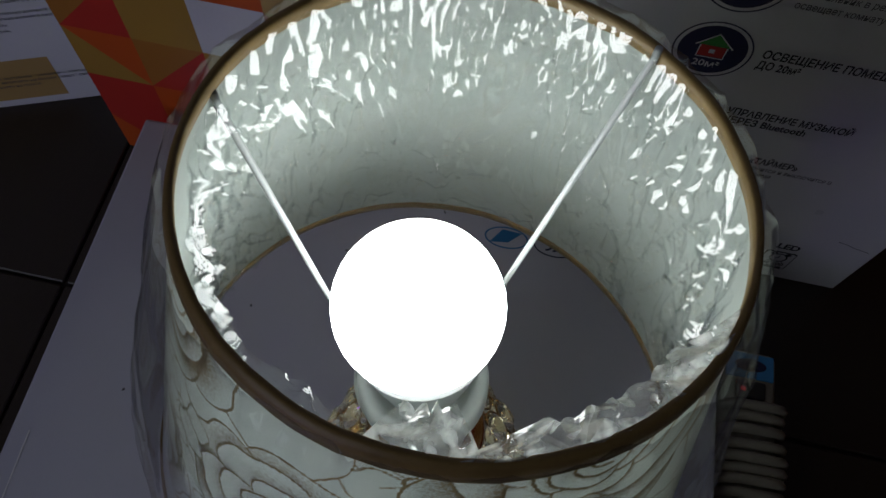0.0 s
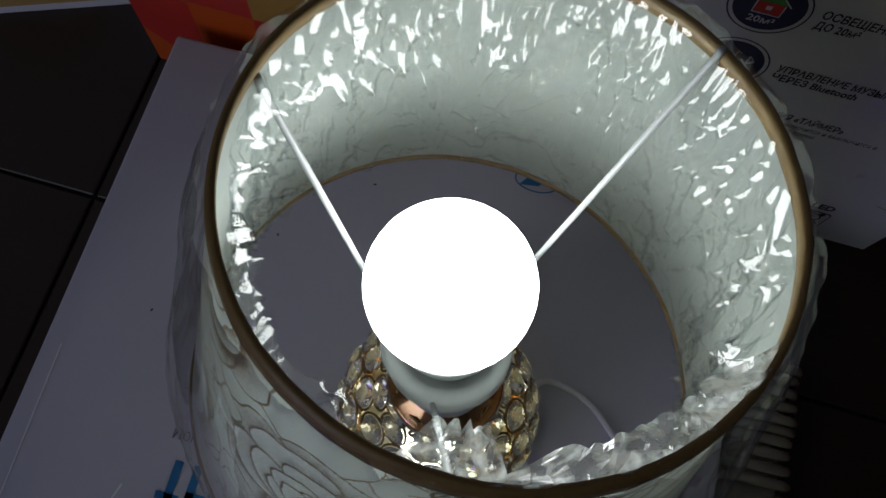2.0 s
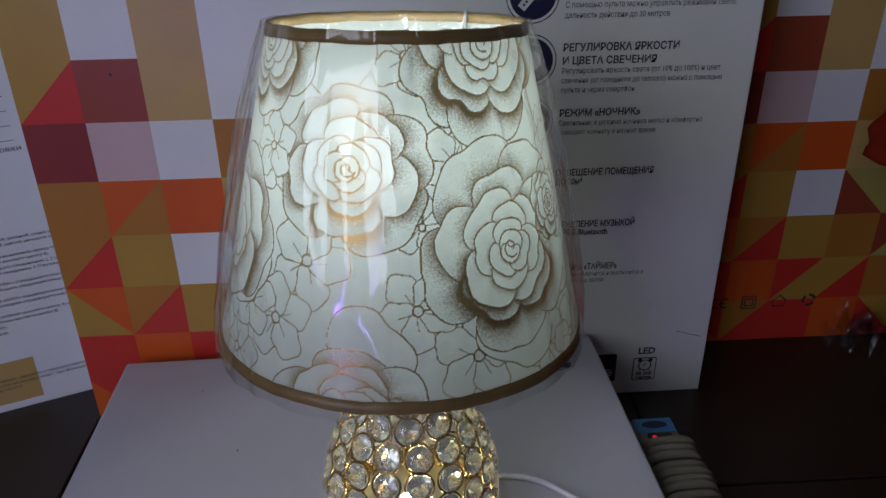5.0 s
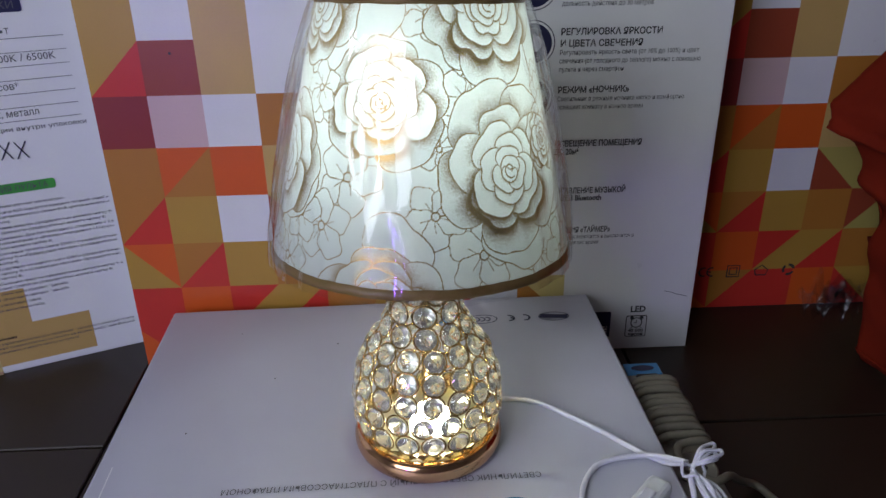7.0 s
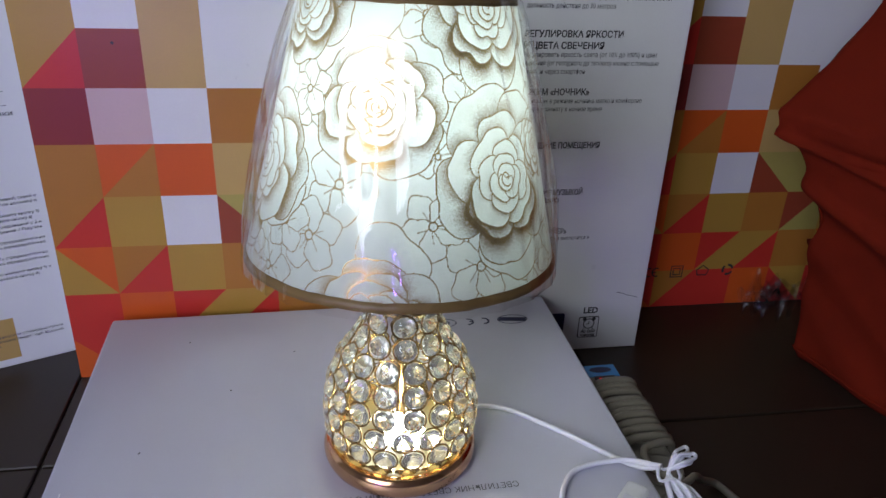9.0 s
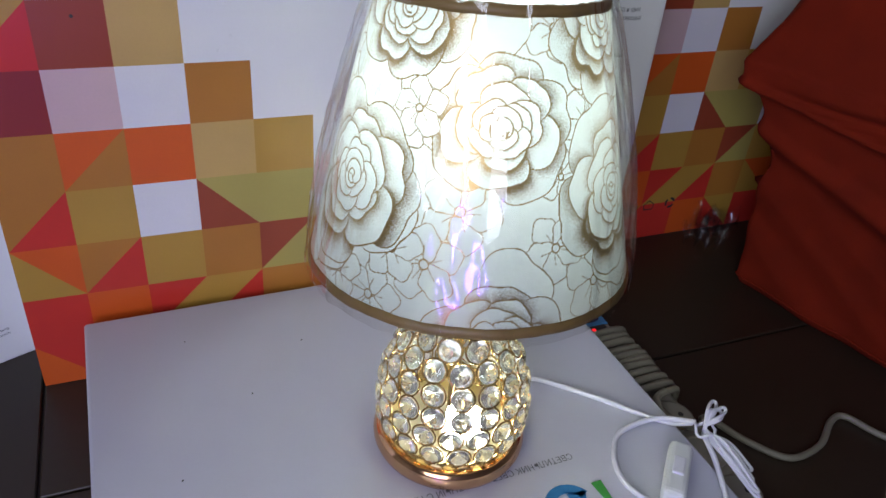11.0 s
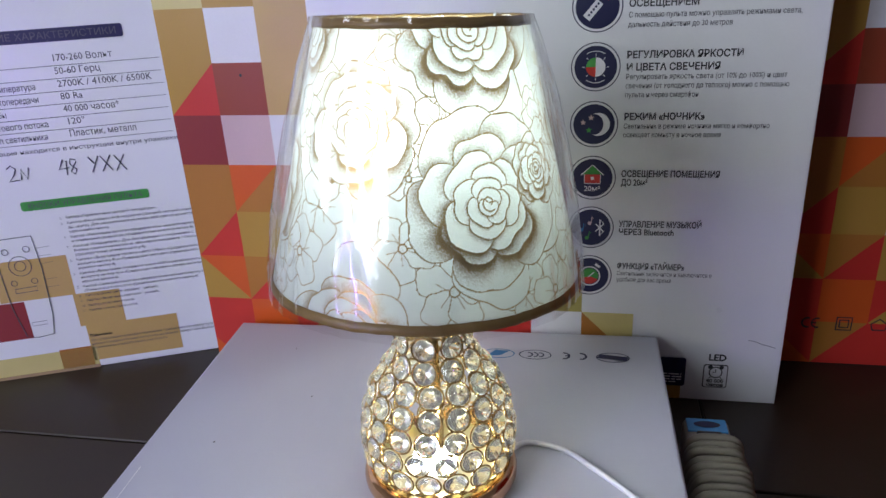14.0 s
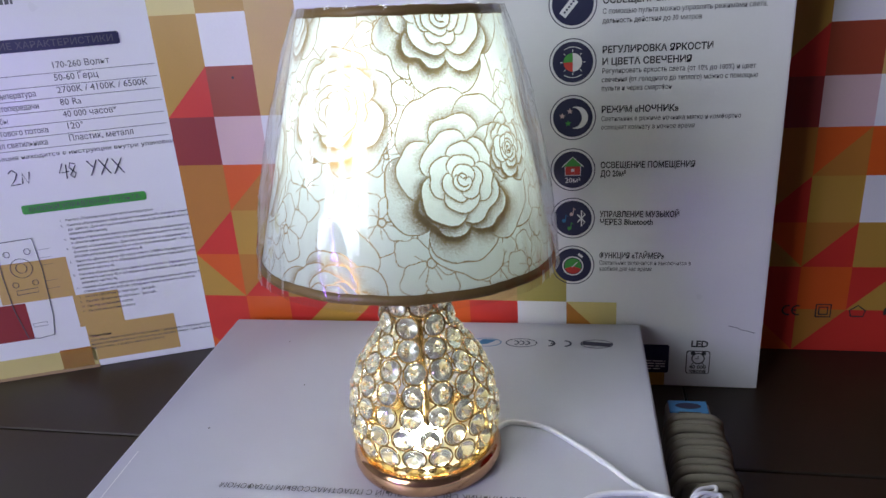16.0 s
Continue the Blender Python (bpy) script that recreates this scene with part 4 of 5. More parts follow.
    # outline flowers fill the ground, then the roses
    for k in range(3):
        o = 120 * k
        for deg, hc, size in ((-69, 0.025, 0.025), (-43, 0.018, 0.020), (-86, 0.052, 0.021), (-72, 0.126, 0.018), (-120, 0.074, 0.024), (-130, 0.040, 0.023), (-148, 0.012, 0.022), (-88, 0.176, 0.018), (-60, 0.142, 0.017), (-84, 0.094, 0.015), (-20, 0.128, 0.017), (-22, 0.045, 0.020), (-66, 0.172, 0.014), (-136, 0.122, 0.018)):
            flower(deg + o, hc, size, rnd.uniform(0, 6))
        leafy(-49 + o, 0.062, 0.052, -1.9)
        leafy(-40 + o, 0.075, 0.046, -0.6, 0.5)
        leafy(-108 + o, 0.006, 0.050, 1.0)
        leafy(-34 + o, 0.165, 0.050, -2.2)
        leafy(-112 + o, 0.150, 0.044, 1.7, 0.35)
        rose(-105 + o, -0.006, 0.046, 0.4, 0.9)
        rose(-56 if k == 0 else -33 + o, 0.181, 0.047 if k == 0 else 0.042, 1.1)
        rose(-108 + o, 0.122, 0.044, 0.2, 0.95)
        rose(-54 + o if k != 2 else -167, 0.077, 0.054, 0.9)
        if k != 2:
            rose(-28 + o, 0.092, 0.024, 0.3)
    return sheet


def lamp_shade(lamp):
    cols, rows = 1200, 340
    ink = shade_print(cols, rows)
    a = np.arange(cols) / cols * 2 * np.pi
    t = np.linspace(0, 1, rows)
    r = (R_LOW + (R_HIGH - R_LOW) * t)[:, None]
    co = np.stack([r * np.cos(a), r * np.sin(a), np.broadcast_to((t * SHADE_H)[:, None], (rows, cols))], -1).reshape(-1, 3)
    i, j = np.meshgrid(np.arange(rows - 1), np.arange(cols), indexing="ij")
    k = (j + 1) % cols
    faces = np.stack([i * cols + j, i * cols + k, (i + 1) * cols + k, (i + 1) * cols + j], -1).reshape(-1, 4)
    me = bpy.data.meshes.new("shade")
    me.vertices.add(len(co))
    me.vertices.foreach_set("co", co.astype(np.float32).ravel())
    me.loops.add(faces.size)
    me.loops.foreach_set("vertex_index", faces.astype(np.int32).ravel())
    me.polygons.add(len(faces))
    me.polygons.foreach_set("loop_start", np.arange(0, faces.size, 4, dtype=np.int32))
    me.update(calc_edges=True)
    me.attributes.new("print", "FLOAT", "POINT").data.foreach_set("value", ink.astype(np.float32).ravel())
    me.materials.append(SHADE)
    me.shade_smooth()
    ob = new("shade", me)
    ob.parent, ob.matrix_basis = lamp, SHADE_AT
    tagged(ob, "white translucent shade printed with brown roses")
    bm = bmesh.new()
    low, high = [], []
    for q in range(128):
        a0 = 2 * math.pi * q / 128
        low.append(bm.verts.new(((R_LOW - 0.0009) * math.cos(a0), (R_LOW - 0.0009) * math.sin(a0), 0.0005)))
        high.append(bm.verts.new(((R_HIGH - 0.0009) * math.cos(a0), (R_HIGH - 0.0009) * math.sin(a0), SHADE_H - 0.0005)))
    for q in range(128):
        bm.faces.new((low[q], low[(q + 1) % 128], high[(q + 1) % 128], high[q]))
    part("lining", bm, LINING, ob, "plain white lining", True)
    # trim tape at both rims, slightly uneven
    for name, r0, z0, slope in (("top_trim", R_HIGH, SHADE_H, -1), ("bottom_trim", R_LOW, 0.0, 1)):
        bm = bmesh.new()
        n, hgt = 96, 0.0048
        rings = []
        for dr, dz in ((-0.0015, 0.0), (-0.0016, 0.5), (-0.0010, 1.0), (0.0008, 1.0), (0.0012, 0.5), (0.0010, 0.0)):
            row = []
            for q in range(n):
                w = 0.00025 * math.sin(q * 0.9) + 0.0002 * math.sin(q * 2.7 + 1)
                zz = (z0 - hgt if slope < 0 else z0 - 0.001) + dz * (hgt + 0.0015) + w
                rr = R_LOW + (R_HIGH - R_LOW) * zz / SHADE_H + dr
                row.append(bm.verts.new((rr * math.cos(2 * math.pi * q / n), rr * math.sin(2 * math.pi * q / n), zz)))
            rings.append(row)
        for p in range(6):
            x, y = rings[p], rings[(p + 1) % 6]
            for q in range(n):
                bm.faces.new((x[q], x[(q + 1) % n], y[(q + 1) % n], y[q]))
        part(name, bm, BAND, ob, "brown gold trim tape", True)
    # three spokes down to the holder's ring
    back = SHADE_AT.inverted()
    for deg in (170, 52, -86):
        d = Vector((math.cos(radians(deg)), math.sin(radians(deg)), 0))
        rim = Vector((-0.0012 + 0.0217 * 0.17, -0.0114 + 0.1 * 0.165, 0.459)) + d * 0.0728
        mid = Vector((-0.005, -0.006, 0.3190)) + d * 0.0262
        bm = tube([back @ (rim + Vector((0, 0, 0.004))), back @ rim, back @ (rim * 0.5 + mid * 0.5), back @ mid], 0.0012, 8)
        part("spoke", bm, WIRE_WHITE, ob, "white painted wire spoke", True)
    bm = tube([back @ (Vector((-0.005, -0.006, 0.3190)) + 0.0262 * Vector((math.cos(q * math.pi / 16), math.sin(q * math.pi / 16), 0))) for q in range(32)], 0.0014, 8, closed=True)
    part("shade_ring", bm, WIRE_WHITE, ob, "white wire ring", True)
    return ob


def film_sleeve(name, radius, z0, z1, mat, amp, seed, cols=220, rows=60, folds=9):
    """Wrinkled clear film round or inside the shade. radius: a function of the height share."""
    bm = bmesh.new()
    grid = []
    for i in range(rows):
        t = i / (rows - 1)
        row = []
        for j in range(cols):
            a = 2 * math.pi * j / cols
            p = Vector((math.cos(a) * 3, math.sin(a) * 3, t * 1.2 + seed))
            w = noise.noise(p * 2.2) * 0.9 + abs(noise.noise(Vector((a * folds * 0.6, t * 1.4, seed * 3.1)))) * 1.3 + 0.4 * noise.noise(p * 7) + 0.12 * noise.noise(p * 17) + 0.6 * max(0.0, 1 - 3.2 * abs(noise.noise(Vector((a * folds * 0.45 + 1.6 * t, t * 0.8, seed * 1.7))))) ** 2
            r = radius(t) + amp * w
            row.append(bm.verts.new((r * math.cos(a), r * math.sin(a), z0 + (z1 - z0) * t)))
        grid.append(row)
    for i in range(rows - 1):
        for j in range(cols):
            k = (j + 1) % cols
            bm.faces.new((grid[i][j], grid[i][k], grid[i + 1][k], grid[i + 1][j]))
    return bm


def crumpled_lining(z0, z1, cols=320, rows=120):
    """Thin film crushed against the shade's inside: long slanting creases, short cross creases and flat facets between."""
    bm = bmesh.new()
    grid = []

    def crease(u, v, seed, sharp):
        return max(0.0, 1 - sharp * abs(noise.noise(Vector((u, v, seed))))) ** 2
    for i in range(rows):
        t = i / (rows - 1)
        row = []
        for j in range(cols):
            a = 2 * math.pi * j / cols
            ca, sa = math.cos(a), math.sin(a)
            round1 = Vector((ca * 4.5, sa * 4.5, t * 1.3 + 2))
            warp = noise.noise(round1 * 0.8) * 1.5
            w = 1.8 * crease(ca * 7 + warp, sa * 7 + 0.9 * t, 3.1, 5.0)
            w += 1.5 * crease(ca * 5 + 2.6 * t + warp, sa * 5 - 1.8 * t, 8.4, 6.0)
            w += 1.2 * crease(ca * 4 - 1.2 * t, sa * 4 + 5.5 * t + warp, 1.9, 7.0)
            w += 0.45 * noise.noise(round1 * 1.7) + 0.34 * noise.noise(Vector((ca * 15, sa * 15, t * 7))) + 0.11 * noise.noise(Vector((ca * 34, sa * 34, t * 16)))
            w += 0.9 * crease(ca * 11 + 3.1 * t, sa * 11 + 2 * warp, 6.3, 8.0) + 0.8 * crease(ca * 6 + warp, sa * 6 - 7.0 * t, 4.4, 9.0)
            w *= min(1.0, 8 * t, 0.35 + 6 * (1 - t))
            r = R_LOW + (R_HIGH - R_LOW) * t - 0.0036 - 0.003 * math.sin(math.pi * t) - 0.0026 * w
            row.append(bm.verts.new((r * ca, r * sa, z0 + (z1 - z0) * t)))
        grid.append(row)
    for i in range(rows - 1):
        for j in range(cols):
            k = (j + 1) % cols
            bm.faces.new((grid[i][j], grid[i][k], grid[i + 1][k], grid[i + 1][j]))
    return bm


def wrapping():
    thing = tagged(empty("plastic_wrap", SHADE_AT), "crinkled clear plastic wrap folded over the lamp shade", "plastic wrap")
    lean = lambda t: R_LOW + (R_HIGH - R_LOW) * t
    part("outer_film", film_sleeve("outer_film", lambda t: lean(t) + 0.0020 + 0.0075 * math.sin(math.pi * min(1, t * 1.02)) ** 0.8, -0.006, SHADE_H + 0.002, FILM, 0.0020, 1.7), FILM, thing, "clear film sleeve", True)
    part("inner_film", crumpled_lining(0.003, SHADE_H + 0.001), FILM_IN, thing, "crumpled film inside the shade", True)
    # loose crumpled tufts at the rim: one bunched, one long and narrow
    for deg, wide, deep, seed in ((-88, 0.026, 0.014, 1), (-50, 0.086, 0.009, 2)):
        bm = bmesh.new()
        n, mrows = (12, 8) if seed == 1 else (40, 5)
        grid = []
        for i in range(mrows):
            f = i / (mrows - 1)
            row = []
            for j in range(n):
                g = j / (n - 1) - 0.5
                a = radians(deg) + wide * g / R_HIGH * (1 - 0.45 * f)
                p = Vector((g * wide * 90, f * deep * 90, seed * 3.7))
                edge = 1 - 0.5 * abs(noise.noise(Vector((g * 7, seed, 0))))
                r = R_HIGH - 0.0005 - deep * f * edge
                z = SHADE_H + 0.001 - 0.006 * f * f + 0.0045 * noise.noise(p) * (0.3 + f) + 0.003 * abs(noise.noise(p * 2.1)) * (0.3 + f)
                row.append(bm.verts.new((r * math.cos(a), r * math.sin(a), z)))
            grid.append(row)
        for i in range(mrows - 1):
            for j in range(n - 1):
                bm.faces.new((grid[i][j], grid[i][j + 1], grid[i + 1][j + 1], grid[i + 1][j]))
        part("tuft", bm, FILM_FOLD, thing, "crumpled fold of film")
    return thing


PROFILE = [(0.1045, 0.0500), (0.1085, 0.0560), (0.1140, 0.0605), (0.1240, 0.0632), (0.1360, 0.0640), (0.1480, 0.0632), (0.1600, 0.0612), (0.1720, 0.0580), (0.1840, 0.0528), (0.1940, 0.0462), (0.2030, 0.0395), (0.2130, 0.0342), (0.2250, 0.0305), (0.2390, 0.0280), (0.2520, 0.0270)]


def body_at(s):
    """Radius, height and slope at the arc length s along the body's outline."""
    left = s
    for (z0, r0), (z1, r1) in zip(PROFILE, PROFILE[1:]):
        d = math.hypot(z1 - z0, r1 - r0)
        if left <= d or (z1, r1) == PROFILE[-1]:
            f = left / d
            return r0 + (r1 - r0) * f, z0 + (z1 - z0) * f, math.atan2(r1 - r0, z1 - z0)
        left -= d


def crystal_mesh(r):
    """A round cut stone: flat table, two rows of facets, pointed back."""
    bm = bmesh.new()
    rows = []
    for rad, z, n, off in ((0.40, 0.36, 8, 0), (0.74, 0.26, 8, 0.5), (1.0, 0.0, 16, 0), (0.55, -0.36, 8, 0.5)):
        rows.append([bm.verts.new((r * rad * math.cos(2 * math.pi * (k + off) / n), r * rad * math.sin(2 * math.pi * (k + off) / n), r * z)) for k in range(n)])
    tip = bm.verts.new((0, 0, -0.72 * r))
    bmesh.ops.convex_hull(bm, input=list(bm.verts))
    bmesh.ops.recalc_face_normals(bm, faces=bm.faces)
    return bm


def table_lamp():
    lamp = tagged(empty("table_lamp", pose(0, 0, 0)), "lit table lamp with crystal body and rose printed shade", "table lamp")
    c = (AX, AY)
    prof = [(0.0, TOP), (0.0615, TOP), (0.0640, TOP + 0.0020), (0.0655, TOP + 0.0060), (0.0657, TOP + 0.0095), (0.0645, TOP + 0.0145), (0.0622, TOP + 0.0178), (0.0592, TOP + 0.0190), (0.0570, TOP + 0.0178), (0.0555, TOP + 0.0150), (0.0, TOP + 0.0140)]
    part("base", lathe(prof, 96, c), ROSE_GOLD, lamp, "polished rose gold round base", True)
    part("inner_plate", lathe([(0.0, TOP + 0.0144), (0.0535, TOP + 0.0144), (0.0535, TOP + 0.0158), (0.0520, TOP + 0.0166), (0.0, TOP + 0.0166)], 64, c), PALE_GOLD, lamp, "pale gold plate inside the body", True)
    # inner stem and neck
    part("stem", lathe([(0.0, TOP + 0.0168), (0.0042, TOP + 0.0168), (0.0042, 0.250), (0.0, 0.250)], 20, c), WIRE_GOLD, lamp, "gold tube inside the body", True)
    part("neck_plate", lathe([(0.0, 0.250), (0.0285, 0.250), (0.0300, 0.2525), (0.0285, 0.255), (0.012, 0.257), (0.012, 0.268), (0.0, 0.268)], 40, c), ROSE_GOLD, lamp, "", True)
    # socket and bulb, a little off the upright
    lean = Matrix.Translation((AX, AY, 0.262)) @ pose(0, 0, 0, -4.2, -3.5, 0)
    ob = part("socket", lathe([(0.0, 0.0), (0.018, 0.0), (0.0205, 0.003), (0.0215, 0.040), (0.0255, 0.046), (0.0275, 0.050), (0.0275, 0.062), (0.0262, 0.065), (0.0215, 0.066), (0.0195, 0.060), (0.0, 0.060)], 48), HOLDER, lamp, "white plastic lamp socket", True)
    ob.matrix_basis = lean
    ob = part("bulb", lathe([(0.0, 0.062), (0.0160, 0.062), (0.0185, 0.070), (0.0220, 0.086), (0.0245, 0.104), (0.0262, 0.1085), (0.0, 0.1085)], 48), HOLDER, lamp, "LED bulb with white collar", True)
    ob.matrix_basis = lean
    bm = bmesh.new()
    bmesh.ops.create_uvsphere(bm, u_segments=40, v_segments=24, radius=0.0298)
    dome = part("bulb_dome", bm, BULB_GLOW, ob, "glowing white dome", True)
    dome.matrix_basis = Matrix.Translation((0, 0, 0.1295))
    # small LED inside the body
    bm = lathe([(0.0, 0.0), (0.018, 0.0), (0.019, 0.010), (0.0185, 0.014), (0.0, 0.014)], 32)
    led = part("led_board", bm, HOLDER, lamp, "round board with warm LEDs", True)
    led.matrix_basis = Matrix.Translation((AX + 0.001, AY - 0.024, TOP + 0.0168))
    for k in range(4):
        g = part("led", lathe([(0.0, 0.014), (0.0055, 0.014), (0.0055, 0.022), (0.0045, 0.0265), (0.0, 0.0285)], 16), LED_GLOW, led, "glowing LED")
        g.matrix_basis = Matrix.Translation((0.0125 * math.cos(k * 1.571 + 0.4), 0.0125 * math.sin(k * 1.571 + 0.4), 0))
    # rings of gold wire, each with a cut crystal
    total = sum(math.hypot(b[0] - a[0], b[1] - a[1]) for a, b in zip(PROFILE, PROFILE[1:]))
    rr = 0.0098
    ring_me = bpy.data.meshes.new("wire_ring")
    bm = tube([(rr * math.cos(2 * math.pi * k / 20), rr * math.sin(2 * math.pi * k / 20), 0) for k in range(20)], 0.00082, 6, closed=True)
    bm.to_mesh(ring_me)
    bm.free()
    ring_me.materials.append(WIRE_GOLD)
    ring_me.shade_smooth()
    stones = []
    for name, mat in (("crystal", CRYSTAL), ("amber_crystal", AMBER_CRYSTAL)):
        me = bpy.data.meshes.new(name)
        bm = crystal_mesh(0.0087)
        bm.to_mesh(me)
        bm.free()
        me.materials.append(mat)
        stones.append(me)
    s, row = 0.0085, 0
    while s < total - 0.004:
        r, z, slope = body_at(s)
        n = max(7, round(2 * math.pi * r / (2 * rr * 1.14)))
        k_r = min(1.0, 2 * math.pi * r / n / (2 * rr))
        for k in range(n):
            a = 2 * math.pi * (k + 0.5 * (row % 2)) / n + 0.05 * row
            out = Vector((math.cos(a), math.sin(a), 0))
            normal = (out * math.cos(slope) - Vector((0, 0, 1)) * math.sin(slope)).normalized()
            up = (out * math.sin(slope) + Vector((0, 0, 1)) * math.cos(slope)).normalized()
            right = up.cross(normal)
            m = Matrix((right, up, normal)).transposed().to_4x4()
            m.translation = Vector((AX, AY, 0)) + out * (r - 0.0015) + Vector((0, 0, z))
            hoop = new("wire_ring", ring_me)
            hoop.parent, hoop.matrix_basis = lamp, m @ Matrix.Diagonal((k_r, 1, 1, 1))
            gem = new("crystal", stones[1 if row == 0 else 0])
            gem.parent, gem.matrix_basis = hoop, pose(0, 0, 0.0006, 0, 0, 20 * (k % 3))
        s += 2 * rr * 0.93
        row += 1
    lamp_shade(lamp)
    return lamp


# ---------------------------------------------------------------- power strip, cords, bag, floor
def power_strip():
    m = pose(0.2462, 0.0, 0, 0, 0, 0.6)
    ob = tagged(empty("power_strip", m), "cream power strip wound with its own cord", "power strip")
    part("case", box(-0.0225, 0.0225, -0.150, 0.152, 0.002, 0.0445, 0.006, 3), STRIP_CREAM, ob, "cream plastic case")
    part("label_plate", box(-0.0195, 0.0195, 0.1275, 0.1490, 0.0435, 0.0455, 0.0008), BLUE_LABEL, ob, "blue printed label")
    bm = bmesh.new()
    n = 24
    bm.faces.new([bm.verts.new((0.013 * math.cos(2 * math.pi * i / n), 0.1385 + 0.0055 * math.sin(2 * math.pi * i / n), 0.0462)) for i in range(n)])
    part("label_oval", bm, NAVY, ob, "dark blue oval")
    sw = part("switch", box(-0.012, 0.012, 0.110, 0.1250, 0.044, 0.049, 0.002), DARK_PLASTIC, ob, "dark rocker switch")
    part("switch_lamp", box(-0.009, -0.005, 0.1150, 0.1185, 0.0488, 0.0502, 0.0005), RED_GLOW, sw, "red glowing lamp")
    for y in (-0.024, -0.074, -0.124):
        s = part("socket_well", lathe([(0.0205, 0.0450), (0.0215, 0.0465), (0.0195, 0.0470), (0.0175, 0.0460), (0.0, 0.0457)], 32, (0, y)), STRIP_CREAM, ob, "round socket", True)
        part("contact_hole", lathe([(0.0, 0.0463), (0.0028, 0.0463), (0.0028, 0.0467), (0.0, 0.0467)], 12, (-0.0095, y)), DARK_PLASTIC, s)
        part("contact_hole", lathe([(0.0, 0.0463), (0.0028, 0.0463), (0.0028, 0.0467), (0.0, 0.0467)], 12, (0.0095, y)), DARK_PLASTIC, s)
        part("earth_clip", box(-0.002, 0.002, y - 0.019, y - 0.015, 0.0455, 0.0515, 0.0006), BRASS, s, "brass earth clip")
    # the cord wound round the case
    turns = []
    for k in range(10 * 24):
        a = 2 * math.pi * k / 24
        y = 0.1040 - 0.0098 * k / 24
        cx, cz = 0.0262 * math.copysign(abs(math.cos(a)) ** 0.55, math.cos(a)), 0.0262 * math.copysign(abs(math.sin(a)) ** 0.6, math.sin(a))
        turns.append((cx + 0.0012 * math.sin(k * 0.21), y + 0.0015 * math.sin(k * 0.05), 0.0308 + cz + 0.0012 * math.sin(k * 0.13)))
    part("wound_cord", tube(turns, 0.0042, 8), CORD_CREAM, ob, "cream cord wound in a coil", True)
    tail = smooth_path([(0.0268, 0.006, 0.031), (0.018, 0.000, 0.057), (-0.010, -0.006, 0.058), (-0.013, -0.028, 0.055), (0.006, -0.050, 0.054), (0.026, -0.040, 0.050), (0.050, -0.018, 0.022), (0.074, -0.010, 0.0055), (0.090, -0.046, 0.0045), (0.119, -0.081, 0.0045), (0.165, -0.078, 0.0045), (0.205, -0.055, 0.0045), (0.228, -0.054, 0.0045), (0.246, -0.090, 0.0045), (0.30, -0.16, 0.0045)], 12)
    part("cord_tail", tube(tail, 0.0038, 8), CORD_CREAM, ob, "cream cord trailing over the floor", True)
    return ob


def lamp_cord():
    ob = tagged(empty("lamp_cord", pose(0, 0, 0)), "thin white lamp cord tied in a bundle beside the lamp", "power cord")
    z = TOP + 0.0026
    run = smooth_path([(0.058, 0.018, z + 0.004), (0.073, 0.034, z), (0.1045, 0.027, z), (0.132, 0.004, z), (0.157, -0.020, z), (0.178, -0.043, z), (0.200, -0.064, z + 0.001), (0.213, -0.077, z + 0.010)], 12)
    part("cord_run", tube(run, 0.0024, 8), CORD_WHITE, ob, "", True)
    loop = smooth_path([(0.213, -0.080, z + 0.014), (0.189, -0.057, z + 0.003), (0.150, -0.0590, z), (0.131, -0.077, z), (0.1214, -0.103, z), (0.127, -0.126, z), (0.150, -0.155, z), (0.185, -0.160, z), (0.204, -0.125, z + 0.006), (0.210, -0.095, z + 0.014)], 12)
    part("cord_loop", tube(loop, 0.0024, 8), CORD_WHITE, ob, "", True)
    rnd = random.Random(8)
    c = Vector((0.212, -0.092, TOP + 0.012))
    for k in range(9):  # long loops hang over the carton's edge, short ones stand up behind the tie
        hang = k < 6
        a = radians(rnd.uniform(-80, -58) if hang else rnd.uniform(15, 75))
        b = rnd.uniform(0.042, 0.066) if hang else rnd.uniform(0.020, 0.032)
        d = Vector((math.cos(a), math.sin(a), -0.25 if hang else 0.30))
        side = Vector((-math.sin(a), math.cos(a), 0.15)) * rnd.uniform(0.002, 0.005)
        up = Vector((0, 0, 0.0012 * k))
        lp = smooth_path([c + up, c + up + d * b * 0.45 + side + Vector((0, 0, 0.006)), c + up + d * b * 0.9 + side * 0.8, c + up + d * b, c + up + d * b * 0.9 - side * 0.8, c + up + d * b * 0.45 - side + Vector((0, 0, 0.005)), c + up + Vector((0.001, 0.002, 0.002))], 8)
        part("bundle_loop", tube(lp, 0.0016, 8), CORD_WHITE, ob, "", True)
    part("tie", tube([(0.213 + 0.009 * math.cos(q * math.pi / 10), -0.092 + 0.009 * math.sin(q * math.pi / 10), TOP + 0.019 + 0.003 * math.sin(q)) for q in range(20)], 0.0014, 6, closed=True), CORD_WHITE, ob, "", True)
    # inline switch and plug
    sw = part("inline_switch", box(-0.010, 0.010, -0.031, 0.031, 0, 0.016, 0.005, 3), HOLDER, ob, "white inline switch")
    sw.matrix_basis = pose(0.166, -0.118, TOP + 0.001, 0, 0, -43)
    part("rocker", box(-0.005, 0.005, -0.010, 0.010, 0.0155, 0.0185, 0.0015), CORD_WHITE, sw)
    tail = smooth_path([(0.146, -0.140, TOP + 0.008), (0.136, -0.170, TOP + 0.005), (0.150, -0.215, z), (0.14, -0.245, z)], 8)
    part("cord_tail", tube(tail, 0.0024, 8), CORD_WHITE, ob, "", True)
    return ob


